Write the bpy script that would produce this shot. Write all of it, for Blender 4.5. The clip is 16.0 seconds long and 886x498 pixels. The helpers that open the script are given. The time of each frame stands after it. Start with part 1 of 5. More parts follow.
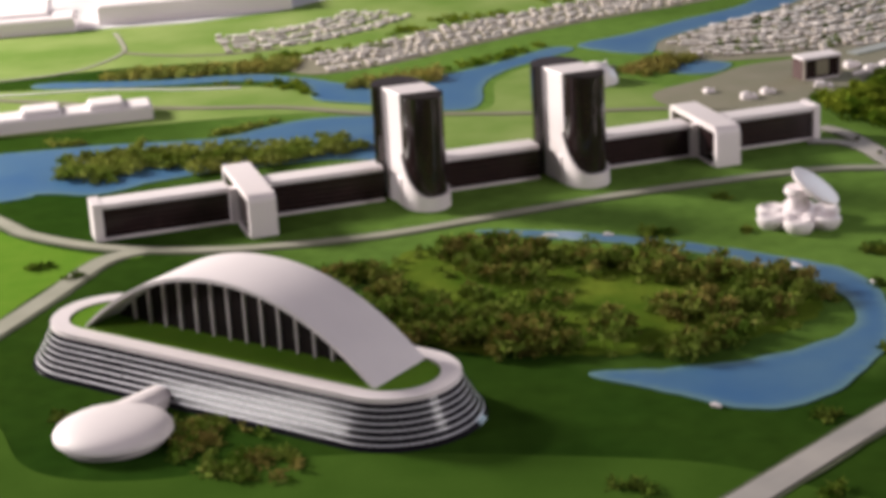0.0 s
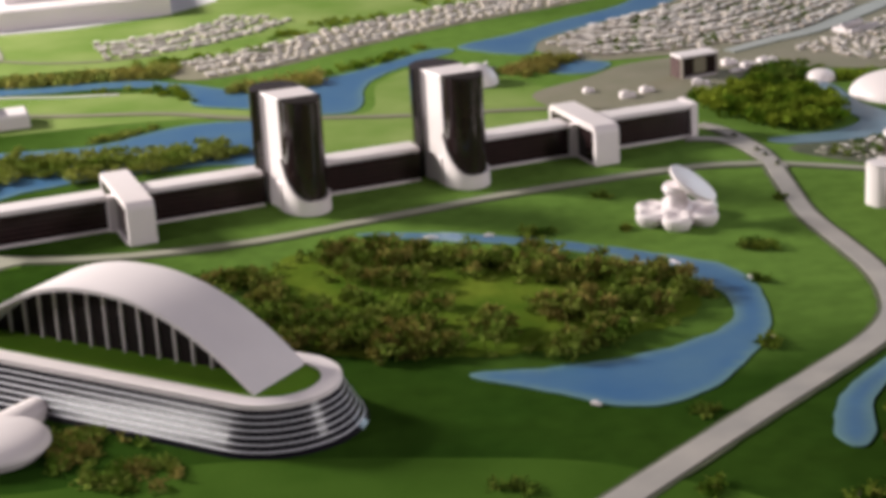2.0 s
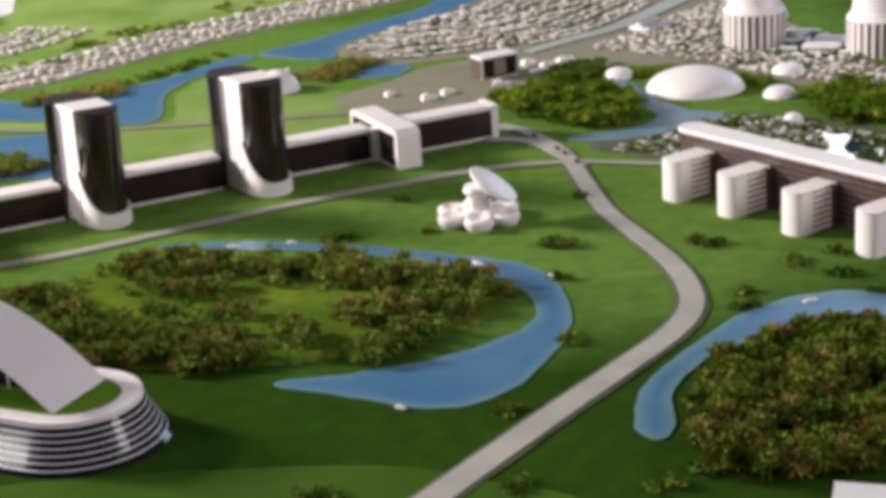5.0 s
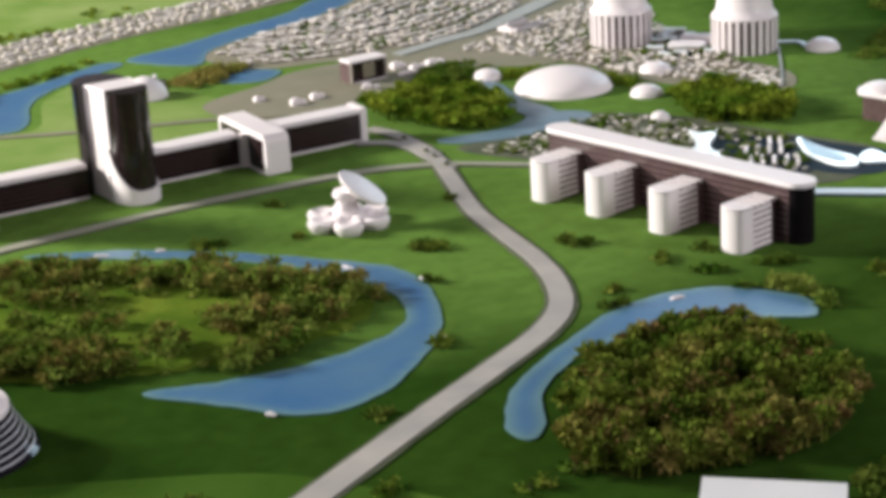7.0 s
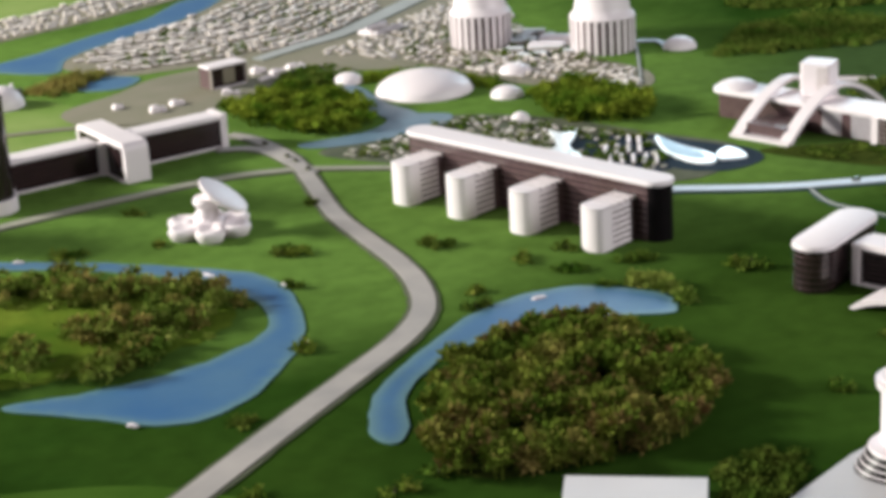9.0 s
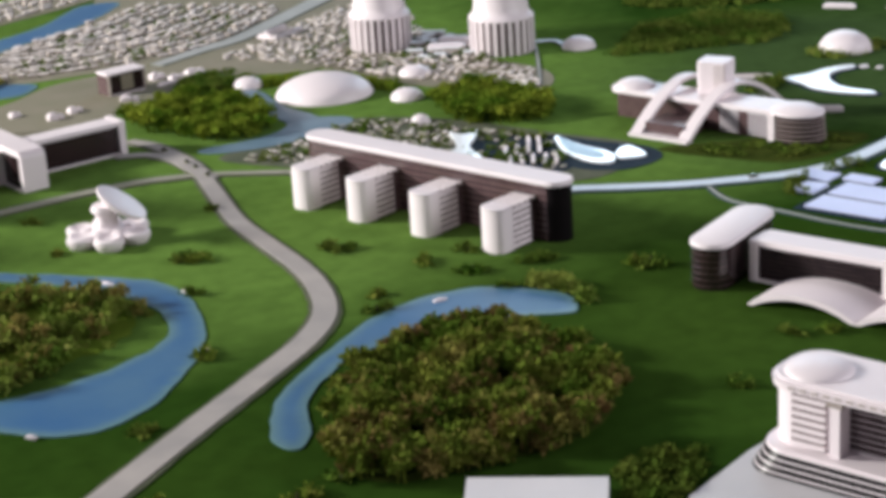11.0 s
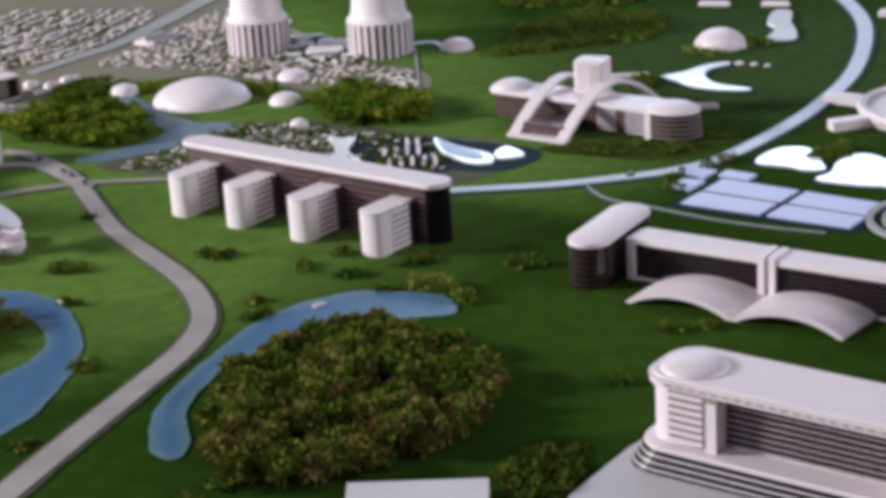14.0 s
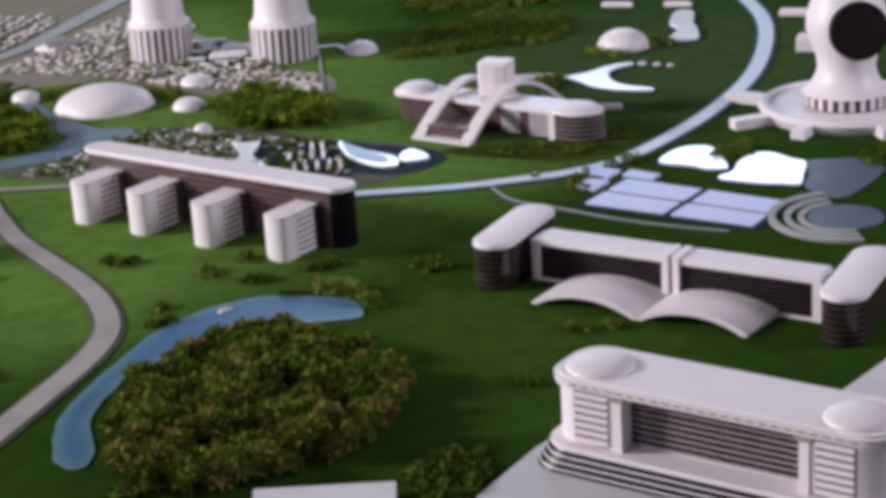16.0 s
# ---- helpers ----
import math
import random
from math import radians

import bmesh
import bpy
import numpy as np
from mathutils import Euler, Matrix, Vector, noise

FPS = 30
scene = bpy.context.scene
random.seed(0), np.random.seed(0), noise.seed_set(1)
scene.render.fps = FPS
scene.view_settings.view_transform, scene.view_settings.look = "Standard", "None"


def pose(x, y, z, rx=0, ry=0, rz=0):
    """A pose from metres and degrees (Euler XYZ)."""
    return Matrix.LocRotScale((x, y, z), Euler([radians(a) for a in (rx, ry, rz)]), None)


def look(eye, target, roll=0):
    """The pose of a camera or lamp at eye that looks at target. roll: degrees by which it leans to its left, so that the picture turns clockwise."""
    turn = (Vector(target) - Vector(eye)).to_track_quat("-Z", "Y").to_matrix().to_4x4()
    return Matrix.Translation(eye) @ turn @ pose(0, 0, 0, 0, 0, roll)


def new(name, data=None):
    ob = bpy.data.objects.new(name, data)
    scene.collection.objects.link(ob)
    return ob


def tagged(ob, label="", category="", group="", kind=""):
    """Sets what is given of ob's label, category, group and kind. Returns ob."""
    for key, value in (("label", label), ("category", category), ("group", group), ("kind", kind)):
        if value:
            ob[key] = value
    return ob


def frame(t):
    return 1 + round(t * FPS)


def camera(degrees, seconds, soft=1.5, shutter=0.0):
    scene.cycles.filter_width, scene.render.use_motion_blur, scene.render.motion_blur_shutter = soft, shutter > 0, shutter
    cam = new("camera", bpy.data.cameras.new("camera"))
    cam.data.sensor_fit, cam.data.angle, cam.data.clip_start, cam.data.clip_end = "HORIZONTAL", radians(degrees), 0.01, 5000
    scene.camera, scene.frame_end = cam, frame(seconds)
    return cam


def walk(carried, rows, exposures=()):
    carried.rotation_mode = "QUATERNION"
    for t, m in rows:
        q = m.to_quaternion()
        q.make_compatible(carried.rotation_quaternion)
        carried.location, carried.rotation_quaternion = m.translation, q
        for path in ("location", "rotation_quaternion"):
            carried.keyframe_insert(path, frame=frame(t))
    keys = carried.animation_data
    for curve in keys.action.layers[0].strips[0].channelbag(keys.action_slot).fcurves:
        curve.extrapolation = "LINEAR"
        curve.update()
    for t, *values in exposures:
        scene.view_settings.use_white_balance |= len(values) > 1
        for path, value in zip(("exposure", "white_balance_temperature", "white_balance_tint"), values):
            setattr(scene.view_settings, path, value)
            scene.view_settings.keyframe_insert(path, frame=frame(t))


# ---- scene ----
from mathutils.geometry import delaunay_2d_cdt

# ---------------------------------------------------------------- camera
cam = camera(26.0, 16.0, soft=4.6)
ROWS = [
    (0.0, -0.0026, -0.0002, 1.2013, -0.040, -18.457, -3.324),
    (0.5, 0.0033, 0.0015, 1.2003, -0.827, -18.478, -3.373),
    (1.0, 0.0092, 0.0029, 1.1994, -1.613, -18.502, -3.371),
    (1.5, 0.0149, 0.0041, 1.1987, -2.501, -18.528, -3.429),
    (2.0, 0.0207, 0.0051, 1.1982, -3.417, -18.559, -3.428),
    (2.5, 0.0263, 0.0059, 1.1978, -4.265, -18.585, -3.402),
    (3.0, 0.0319, 0.0065, 1.1976, -5.212, -18.610, -3.454),
    (3.5, 0.0374, 0.0070, 1.1974, -6.174, -18.648, -3.421),
    (4.0, 0.0429, 0.0073, 1.1974, -7.171, -18.686, -3.469),
    (6.5, 0.0688, 0.0068, 1.1986, -11.907, -18.891, -3.443),
    (7.0, 0.0737, 0.0064, 1.1990, -12.864, -18.930, -3.475),
    (7.5, 0.0785, 0.0059, 1.1995, -13.811, -18.970, -3.490),
    (8.0, 0.0832, 0.0053, 1.1999, -14.873, -19.017, -3.485),
    (8.5, 0.0878, 0.0047, 1.2004, -15.873, -19.062, -3.461),
    (9.0, 0.0922, 0.0041, 1.2009, -16.908, -19.104, -3.449),
    (11.5, 0.1129, 0.0006, 1.2027, -20.228, -19.260, -3.566),
    (12.0, 0.1166, -0.0000, 1.2029, -20.674, -19.285, -3.552),
    (12.5, 0.1202, -0.0007, 1.2030, -21.220, -19.306, -3.600),
    (13.0, 0.1237, -0.0012, 1.2030, -21.935, -19.341, -3.615),
    (13.5, 0.1271, -0.0018, 1.2029, -22.560, -19.359, -3.606),
    (14.0, 0.1303, -0.0022, 1.2027, -23.215, -19.388, -3.628),
    (14.5, 0.1333, -0.0026, 1.2023, -23.814, -19.409, -3.598),
    (15.0, 0.1362, -0.0028, 1.2018, -24.436, -19.429, -3.596),
    (15.5, 0.1390, -0.0030, 1.2011, -25.139, -19.457, -3.585),
    (16.0, 0.1416, -0.0030, 1.2003, -26.025, -19.463, -3.556),
]


def aim(x, y, z, yaw, pitch, roll):
    a, b = radians(yaw), radians(pitch)
    ahead = Vector((-math.sin(a) * math.cos(b), math.cos(a) * math.cos(b), math.sin(b)))
    return look((x, y, z), Vector((x, y, z)) + ahead, roll)


EXPOSURES = [(0.0, 0.02, 6650, 10), (2.5, 0.08, 6620, 8), (4.2, 0.17, 6580, 7), (7.0, 0.35, 6440, 4), (9.0, 0.36, 6400, 3), (11.4, 0.15, 6200, 9), (13.0, -0.03, 6060, 12), (16.0, -0.22, 6000, 16)]
walk(cam, [(r[0], aim(*r[1:])) for r in ROWS], exposures=EXPOSURES)

# ---------------------------------------------------------------- light
world = bpy.data.worlds.new("hall_light")
scene.world = world
world.use_nodes = True
sky = world.node_tree.nodes["Background"]
sky.inputs["Color"].default_value = (0.98, 0.90, 1.0, 1)
sky.inputs["Strength"].default_value = 0.15
# daylight from the hall's windows: a bright one on one side, two weaker ones behind the viewer, a cool one beyond the far edge
def window_light(place, target, watts, colour, wide, high):
    data = bpy.data.lights.new("window_daylight", "AREA")
    data.energy, data.color, data.shape, data.size, data.size_y = watts, colour, "RECTANGLE", wide, high
    new("window_daylight", data).matrix_world = look(place, target)


window_light((-6.0, 7.2, 2.8), (0.6, 3.6, 0.0), 1230.0, (1.0, 0.94, 0.86), 1.3, 1.1)
window_light((-4.6, 1.7, 2.1), (0.0, 3.0, 0.0), 78.0, (1.0, 0.95, 0.95), 0.9, 0.8)
window_light((5.0, 0.6, 2.0), (1.0, 3.6, 0.0), 112.0, (1.0, 0.95, 0.97), 1.3, 2.0)
window_light((4.2, 7.3, 1.6), (1.7, 4.0, 0.0), 56.0, (0.66, 0.84, 1.0), 2.6, 1.2)


# ---------------------------------------------------------------- materials
def material(name, colour, rough=0.6, metal=0.0, spots=None, scale=30.0, amount=0.5, grain=0.0, grain_scale=400.0,
             bump=0.0, spec=0.5, per_object=0.0, per_island=0.0, lit_zones=(), mixed=None, shallow=None):
    """A surface with two scales of variation: broad patches towards the colour spots, and fine grain."""
    m = bpy.data.materials.new(name)
    m.use_nodes = True
    nt = m.node_tree
    n, link = nt.nodes, nt.links.new
    b = n["Principled BSDF"]
    b.inputs["Roughness"].default_value, b.inputs["Metallic"].default_value = rough, metal
    b.inputs["Specular IOR Level"].default_value = spec
    pos = n.new("ShaderNodeTexCoord").outputs["Object"] if per_object else n.new("ShaderNodeNewGeometry").outputs["Position"]
    broad = n.new("ShaderNodeTexNoise")
    broad.inputs["Scale"].default_value, broad.inputs["Detail"].default_value = scale, 5
    link(pos, broad.inputs["Vector"])
    ramp = n.new("ShaderNodeValToRGB")
    ramp.color_ramp.elements[0].position, ramp.color_ramp.elements[1].position = 0.5 - 0.22, 0.5 + 0.22
    link(broad.outputs["Fac"], ramp.inputs["Fac"])
    mix = n.new("ShaderNodeMix")
    mix.data_type = "RGBA"
    mix.inputs["A"].default_value = (*colour, 1)
    mix.inputs["B"].default_value = (*(spots or [c * 0.85 for c in colour]), 1)
    fade = n.new("ShaderNodeMath")
    fade.operation = "MULTIPLY"
    fade.inputs[1].default_value = amount
    link(ramp.outputs["Color"], fade.inputs[0])
    link(fade.outputs[0], mix.inputs["Factor"])
    out = mix.outputs["Result"]
    if mixed:
        # single pieces of another colour among the rest
        other, share = mixed
        pick = n.new("ShaderNodeMapRange")
        pick.inputs["From Min"].default_value, pick.inputs["From Max"].default_value = 1 - share - 0.12, 1 - share + 0.12
        link(n.new("ShaderNodeNewGeometry").outputs["Random Per Island"], pick.inputs["Value"])
        blend = n.new("ShaderNodeMix")
        blend.data_type = "RGBA"
        blend.inputs["B"].default_value = (*other, 1)
        link(out, blend.inputs["A"])
        link(pick.outputs["Result"], blend.inputs["Factor"])
        out = blend.outputs["Result"]
    if shallow:
        # paler paint along the rim, by the mesh's own depth layer
        depth = n.new("ShaderNodeAttribute")
        depth.attribute_name = "depth"
        blend = n.new("ShaderNodeMix")
        blend.data_type = "RGBA"
        blend.inputs["A"].default_value = (*shallow, 1)
        link(out, blend.inputs["B"])
        link(depth.outputs["Fac"], blend.inputs["Factor"])
        out = blend.outputs["Result"]
    for (zx, zy, zr), lit_colour in lit_zones:
        # lighter lawn colour inside one broad, ragged area, in place of window light
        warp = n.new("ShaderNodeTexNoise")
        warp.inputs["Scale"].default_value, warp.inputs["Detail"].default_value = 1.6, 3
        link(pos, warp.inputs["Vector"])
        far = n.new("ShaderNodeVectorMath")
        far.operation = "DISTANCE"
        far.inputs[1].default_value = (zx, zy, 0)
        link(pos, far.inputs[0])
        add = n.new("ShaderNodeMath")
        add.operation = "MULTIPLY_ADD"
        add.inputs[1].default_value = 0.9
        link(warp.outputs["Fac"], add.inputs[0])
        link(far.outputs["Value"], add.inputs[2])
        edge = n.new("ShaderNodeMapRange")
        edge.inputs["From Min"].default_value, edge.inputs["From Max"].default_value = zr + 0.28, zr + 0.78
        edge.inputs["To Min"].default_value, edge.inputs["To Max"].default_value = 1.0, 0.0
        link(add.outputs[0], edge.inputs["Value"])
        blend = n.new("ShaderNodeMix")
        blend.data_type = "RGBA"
        blend.inputs["B"].default_value = (*lit_colour, 1)
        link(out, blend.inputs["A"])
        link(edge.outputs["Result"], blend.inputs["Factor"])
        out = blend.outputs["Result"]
    fine = n.new("ShaderNodeTexNoise")
    fine.inputs["Scale"].default_value, fine.inputs["Detail"].default_value = grain_scale, 3
    link(pos, fine.inputs["Vector"])
    vary = []
    if grain:
        vary.append((fine.outputs["Fac"], grain))
    if per_object:
        vary.append((n.new("ShaderNodeObjectInfo").outputs["Random"], per_object))
    if per_island:
        vary.append((n.new("ShaderNodeNewGeometry").outputs["Random Per Island"], per_island))
    for source, size in vary:
        rng = n.new("ShaderNodeMapRange")
        rng.inputs["To Min"].default_value, rng.inputs["To Max"].default_value = 1 - size, 1 + size
        link(source, rng.inputs["Value"])
        hsv = n.new("ShaderNodeHueSaturation")
        link(out, hsv.inputs["Color"])
        link(rng.outputs["Result"], hsv.inputs["Value"])
        out = hsv.outputs["Color"]
    link(out, b.inputs["Base Color"])
    if bump:
        bp = n.new("ShaderNodeBump")
        bp.inputs["Strength"].default_value, bp.inputs["Distance"].default_value = bump, 0.002
        link(fine.outputs["Fac"], bp.inputs["Height"])
        link(bp.outputs["Normal"], b.inputs["Normal"])
    return m


WHITE = material("white_model_plastic", (0.77, 0.695, 0.720), 0.45, scale=9, amount=0.5, spots=(0.71, 0.640, 0.675), grain=0.03, bump=0.03)
ROOFW = material("white_roof_paint", (0.76, 0.690, 0.715), 0.55, scale=14, amount=0.6, spots=(0.69, 0.625, 0.660), grain=0.04, bump=0.05)
GLASS = material("dark_tinted_acrylic", (0.016, 0.010, 0.011), 0.11, scale=40, amount=0.6, spots=(0.030, 0.015, 0.016), spec=0.22)
MIRROR = material("reflective_terrace_glass", (0.007, 0.006, 0.010), 0.10, scale=40, amount=0.6, spots=(0.013, 0.011, 0.016), spec=0.14)
BLACKG = material("black_terrace_glass", (0.006, 0.005, 0.006), 0.34, spots=(0.011, 0.008, 0.009), scale=30, amount=0.6, spec=0.08)
TOWERG = material("brown_black_tower_glass", (0.014, 0.009, 0.010), 0.10, spots=(0.030, 0.017, 0.017), scale=25, amount=0.7, spec=0.55)
VOID = material("matt_black_opening", (0.012, 0.009, 0.010), 0.75, spots=(0.022, 0.015, 0.014), scale=30, amount=0.7, spec=0.1)
DARKBAY = material("matt_dark_brown_glazing", (0.030, 0.018, 0.021), 0.50, spots=(0.048, 0.028, 0.031), scale=30, amount=0.7, spec=0.15)
BROWN = material("brown_tinted_glazing", (0.085, 0.050, 0.055), 0.22, scale=50, amount=0.7, spots=(0.13, 0.085, 0.085), spec=0.6)
STRIP = material("silver_grey_band", (0.74, 0.72, 0.78), 0.38, metal=0.1, scale=30, amount=0.5)
# dark lawn whose broad lighter areas carry the window light in their colour
BASE = material("flocked_lawn_base", (0.0155, 0.043, 0.006), 0.95, spots=(0.032, 0.063, 0.009), scale=1.7, amount=0.9, lit_zones=(((0.95, 4.45, 1.36), (0.102, 0.180, 0.036)), ((2.80, 3.95, 0.55), (0.046, 0.080, 0.026)), ((1.55, 2.76, 0.24), (0.036, 0.072, 0.011))), grain=0.34, grain_scale=24, bump=0.20, spec=0.0)
LAWN = material("stadium_lawn_flock", (0.095, 0.200, 0.020), 0.95, spots=(0.135, 0.235, 0.030), scale=18, amount=0.7, grain=0.14, grain_scale=300, bump=0.25, spec=0.0)
# lawn tone raised to paint a band of window light
LITLAWN = material("lit_band_lawn", (0.056, 0.110, 0.017), 0.95, spots=(0.034, 0.075, 0.010), scale=6, amount=0.9, grain=0.15, grain_scale=200, bump=0.2, spec=0.0)
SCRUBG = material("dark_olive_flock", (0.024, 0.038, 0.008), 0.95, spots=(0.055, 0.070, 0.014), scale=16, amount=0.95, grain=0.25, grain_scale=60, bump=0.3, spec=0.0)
MEADOW = material("pale_meadow_flock", (0.240, 0.300, 0.105), 0.95, spots=(0.110, 0.195, 0.036), scale=4, amount=0.95, grain=0.12, grain_scale=260, bump=0.2, spec=0.0)
ISLE = material("mottled_island_flock", (0.046, 0.096, 0.010), 0.95, spots=(0.155, 0.195, 0.026), scale=8, amount=0.85, grain=0.25, grain_scale=70, bump=0.3, spec=0.0)
WATER = material("blue_painted_water", (0.036, 0.115, 0.260), 0.36, spots=(0.075, 0.165, 0.270), scale=6, amount=0.85, grain=0.05, grain_scale=60, bump=0.02, spec=0.32, shallow=(0.115, 0.215, 0.235))
STREAM = material("pale_grey_blue_stream", (0.160, 0.235, 0.310), 0.35, spots=(0.100, 0.170, 0.230), scale=14, amount=0.9, grain=0.05)
POOL = material("grey_blue_pool", (0.095, 0.125, 0.170), 0.5, spots=(0.060, 0.085, 0.120), scale=16, amount=0.8, grain=0.05, spec=0.3)
ROAD = material("grey_card_road", (0.370, 0.335, 0.315), 0.7, spots=(0.250, 0.235, 0.230), scale=12, amount=0.8, grain=0.05, bump=0.08)
LANE = material("dull_grey_lane", (0.290, 0.280, 0.225), 0.85, spots=(0.220, 0.215, 0.165), scale=12, amount=0.8, grain=0.06, bump=0.08)
KERB = material("dark_road_shoulder", (0.085, 0.090, 0.050), 0.9, spots=(0.060, 0.075, 0.035), scale=20, amount=0.8, grain=0.1)
AVENUE = material("grey_avenue_card", (0.34, 0.35, 0.35), 0.75, spots=(0.27, 0.28, 0.27), scale=9, amount=0.8, grain=0.06)
RINGM = material("pale_blue_grey_road", (0.54, 0.59, 0.67), 0.5, spots=(0.44, 0.49, 0.56), scale=10, amount=0.8, grain=0.04)
PLAZA = material("pale_paving_card", (0.62, 0.60, 0.62), 0.6, spots=(0.54, 0.53, 0.56), scale=8, amount=0.8, grain=0.05)
EARTH = material("brown_grey_earth", (0.200, 0.175, 0.130), 0.9, spots=(0.150, 0.145, 0.090), scale=9, amount=0.9, grain=0.14, bump=0.15)
FOLIAGE = material("olive_lichen", (0.078, 0.152, 0.018), 0.95, spots=(0.250, 0.285, 0.062), scale=11, amount=0.95, grain=0.30, grain_scale=90, spec=0.0, per_island=0.25, mixed=((0.230, 0.205, 0.070), 0.03))
FOLIAGE_B = material("bright_green_lichen", (0.062, 0.138, 0.011), 0.95, spots=(0.235, 0.265, 0.032), scale=14, amount=0.95, grain=0.30, grain_scale=90, spec=0.0, per_island=0.28)
AUTUMN = material("pale_autumn_lichen", (0.36, 0.285, 0.085), 0.95, spots=(0.165, 0.230, 0.050), scale=10, amount=0.95, grain=0.2, grain_scale=120, spec=0.0, per_island=0.30)
FOLIAGE_R = material("yellow_green_lichen", (0.150, 0.220, 0.034), 0.95, spots=(0.370, 0.370, 0.100), scale=11, amount=0.95, grain=0.30, grain_scale=90, spec=0.0, per_island=0.28)
FOLIAGE_Y = material("autumn_lichen", (0.270, 0.205, 0.068), 0.95, spots=(0.150, 0.175, 0.032), scale=14, amount=0.9, grain=0.30, grain_scale=90, spec=0.0, per_island=0.28)
FOLIAGE_D = material("dark_olive_lichen", (0.062, 0.126, 0.013), 0.95, spots=(0.205, 0.220, 0.040), scale=11, amount=0.95, grain=0.30, grain_scale=90, spec=0.0, per_island=0.28, mixed=((0.230, 0.180, 0.060), 0.03))
TIPS = material("pinkish_brown_lichen", (0.240, 0.150, 0.065), 0.95, spots=(0.120, 0.115, 0.026), scale=14, amount=0.9, grain=0.30, grain_scale=90, spec=0.0, per_island=0.30)
SHRUBM = material("dark_green_lichen", (0.048, 0.105, 0.012), 0.95, spots=(0.145, 0.165, 0.034), scale=16, amount=0.9, grain=0.30, grain_scale=90, spec=0.0, per_island=0.28)
BARK = material("dark_twig", (0.06, 0.045, 0.03), 0.9)
HOUSE = material("grey_brown_house_wall", (0.34, 0.29, 0.26), 0.8, scale=60, amount=0.4, grain=0.06, per_island=0.30)
COTTAGE = material("mixed_grey_olive_card", (0.30, 0.29, 0.22), 0.8, spots=(0.16, 0.18, 0.12), scale=14, amount=0.9, grain=0.08, per_island=0.45, mixed=((0.66, 0.64, 0.62), 0.30))
HROOF = material("off_white_roof_card", (0.85, 0.79, 0.77), 0.6, scale=9, amount=0.7, spots=(0.64, 0.57, 0.53), grain=0.06, per_island=0.22)
SOLAR = material("pale_blue_panel", (0.56, 0.60, 0.84), 0.5, spots=(0.46, 0.51, 0.76), scale=9, amount=0.7, spec=0.3)
SLATE = material("grey_olive_village_ground", (0.060, 0.075, 0.048), 0.9, spots=(0.150, 0.150, 0.110), scale=12, amount=0.8, grain=0.15, spec=0.05)
EDGE = material("blue_grey_verge", (0.045, 0.070, 0.075), 0.8, spots=(0.030, 0.060, 0.045), scale=14, amount=0.9, grain=0.12, spec=0.1)
DARKB = material("dark_blue_channel", (0.014, 0.024, 0.040), 0.7, spots=(0.022, 0.034, 0.048), scale=20, amount=0.7, spec=0.03)


# ---------------------------------------------------------------- building helpers
def part(name, bm, mat, parent=None, label="", smooth=False):
    """Links a bmesh as one mesh object under a thing or a part."""
    bmesh.ops.recalc_face_normals(bm, faces=bm.faces)
    me = bpy.data.meshes.new(name)
    bm.to_mesh(me)
    bm.free()
    me.materials.append(mat)
    if smooth:
        for p in me.polygons:
            p.use_smooth = True
        me.set_sharp_from_angle(angle=radians(38))
    ob = new(name, me)
    ob.parent = parent
    return tagged(ob, label) if label else ob


def thing(name, label, category, x=0.0, y=0.0, turn=0.0, z=0.0, group="", kind=""):
    ob = new(name)
    ob.empty_display_size = 0.02
    ob.matrix_world = pose(x, y, z, 0, 0, turn)
    return tagged(ob, label, category, group, kind)


def sheet(bm, ring, z):
    return bm.faces.new([bm.verts.new((x, y, z)) for x, y in ring])


def prism(ring, z0, z1, ring_top=None, bm=None, bevel=0.0):
    """A solid between two rings of the same count; bevel rounds its top edge."""
    bm = bm or bmesh.new()
    top = ring_top or ring
    low = [bm.verts.new((x, y, z0)) for x, y in ring]
    levels = [low]
    if bevel:
        cx, cy = sum(p[0] for p in top) / len(top), sum(p[1] for p in top) / len(top)
        levels.append([bm.verts.new((x, y, z1 - bevel)) for x, y in top])
        shrunk = inset(top, bevel * 0.35)
        levels.append([bm.verts.new((x, y, z1 - bevel * 0.3)) for x, y in shrunk])
        top = inset(top, bevel)
    levels.append([bm.verts.new((x, y, z1)) for x, y in top])
    k = len(low)
    for a, b in zip(levels, levels[1:]):
        for i in range(k):
            bm.faces.new((a[i], a[(i + 1) % k], b[(i + 1) % k], b[i]))
    bm.faces.new(low[::-1])
    bm.faces.new(levels[-1])
    return bm


def inset(ring, d):
    """The ring moved inwards by d (a ring that runs anticlockwise)."""
    out, k = [], len(ring)
    area = sum(ring[i][0] * ring[(i + 1) % k][1] - ring[(i + 1) % k][0] * ring[i][1] for i in range(k))
    s = 1 if area > 0 else -1
    for i in range(k):
        a, p, c = Vector(ring[i - 1]), Vector(ring[i]), Vector(ring[(i + 1) % k])
        u, v = (p - a).normalized(), (c - p).normalized()
        n = Vector((-(u.y + v.y), u.x + v.x)) * s
        n = n.normalized() / max(0.4, math.sqrt(max(0.0, (1 + u.dot(v)) / 2))) if n.length > 1e-6 else Vector((0, 0))
        out.append((p.x + n.x * d, p.y + n.y * d))
    return out


def box(bm, x0, x1, y0, y1, z0, z1):
    return prism([(x0, y0), (x1, y0), (x1, y1), (x0, y1)], z0, z1, bm=bm)


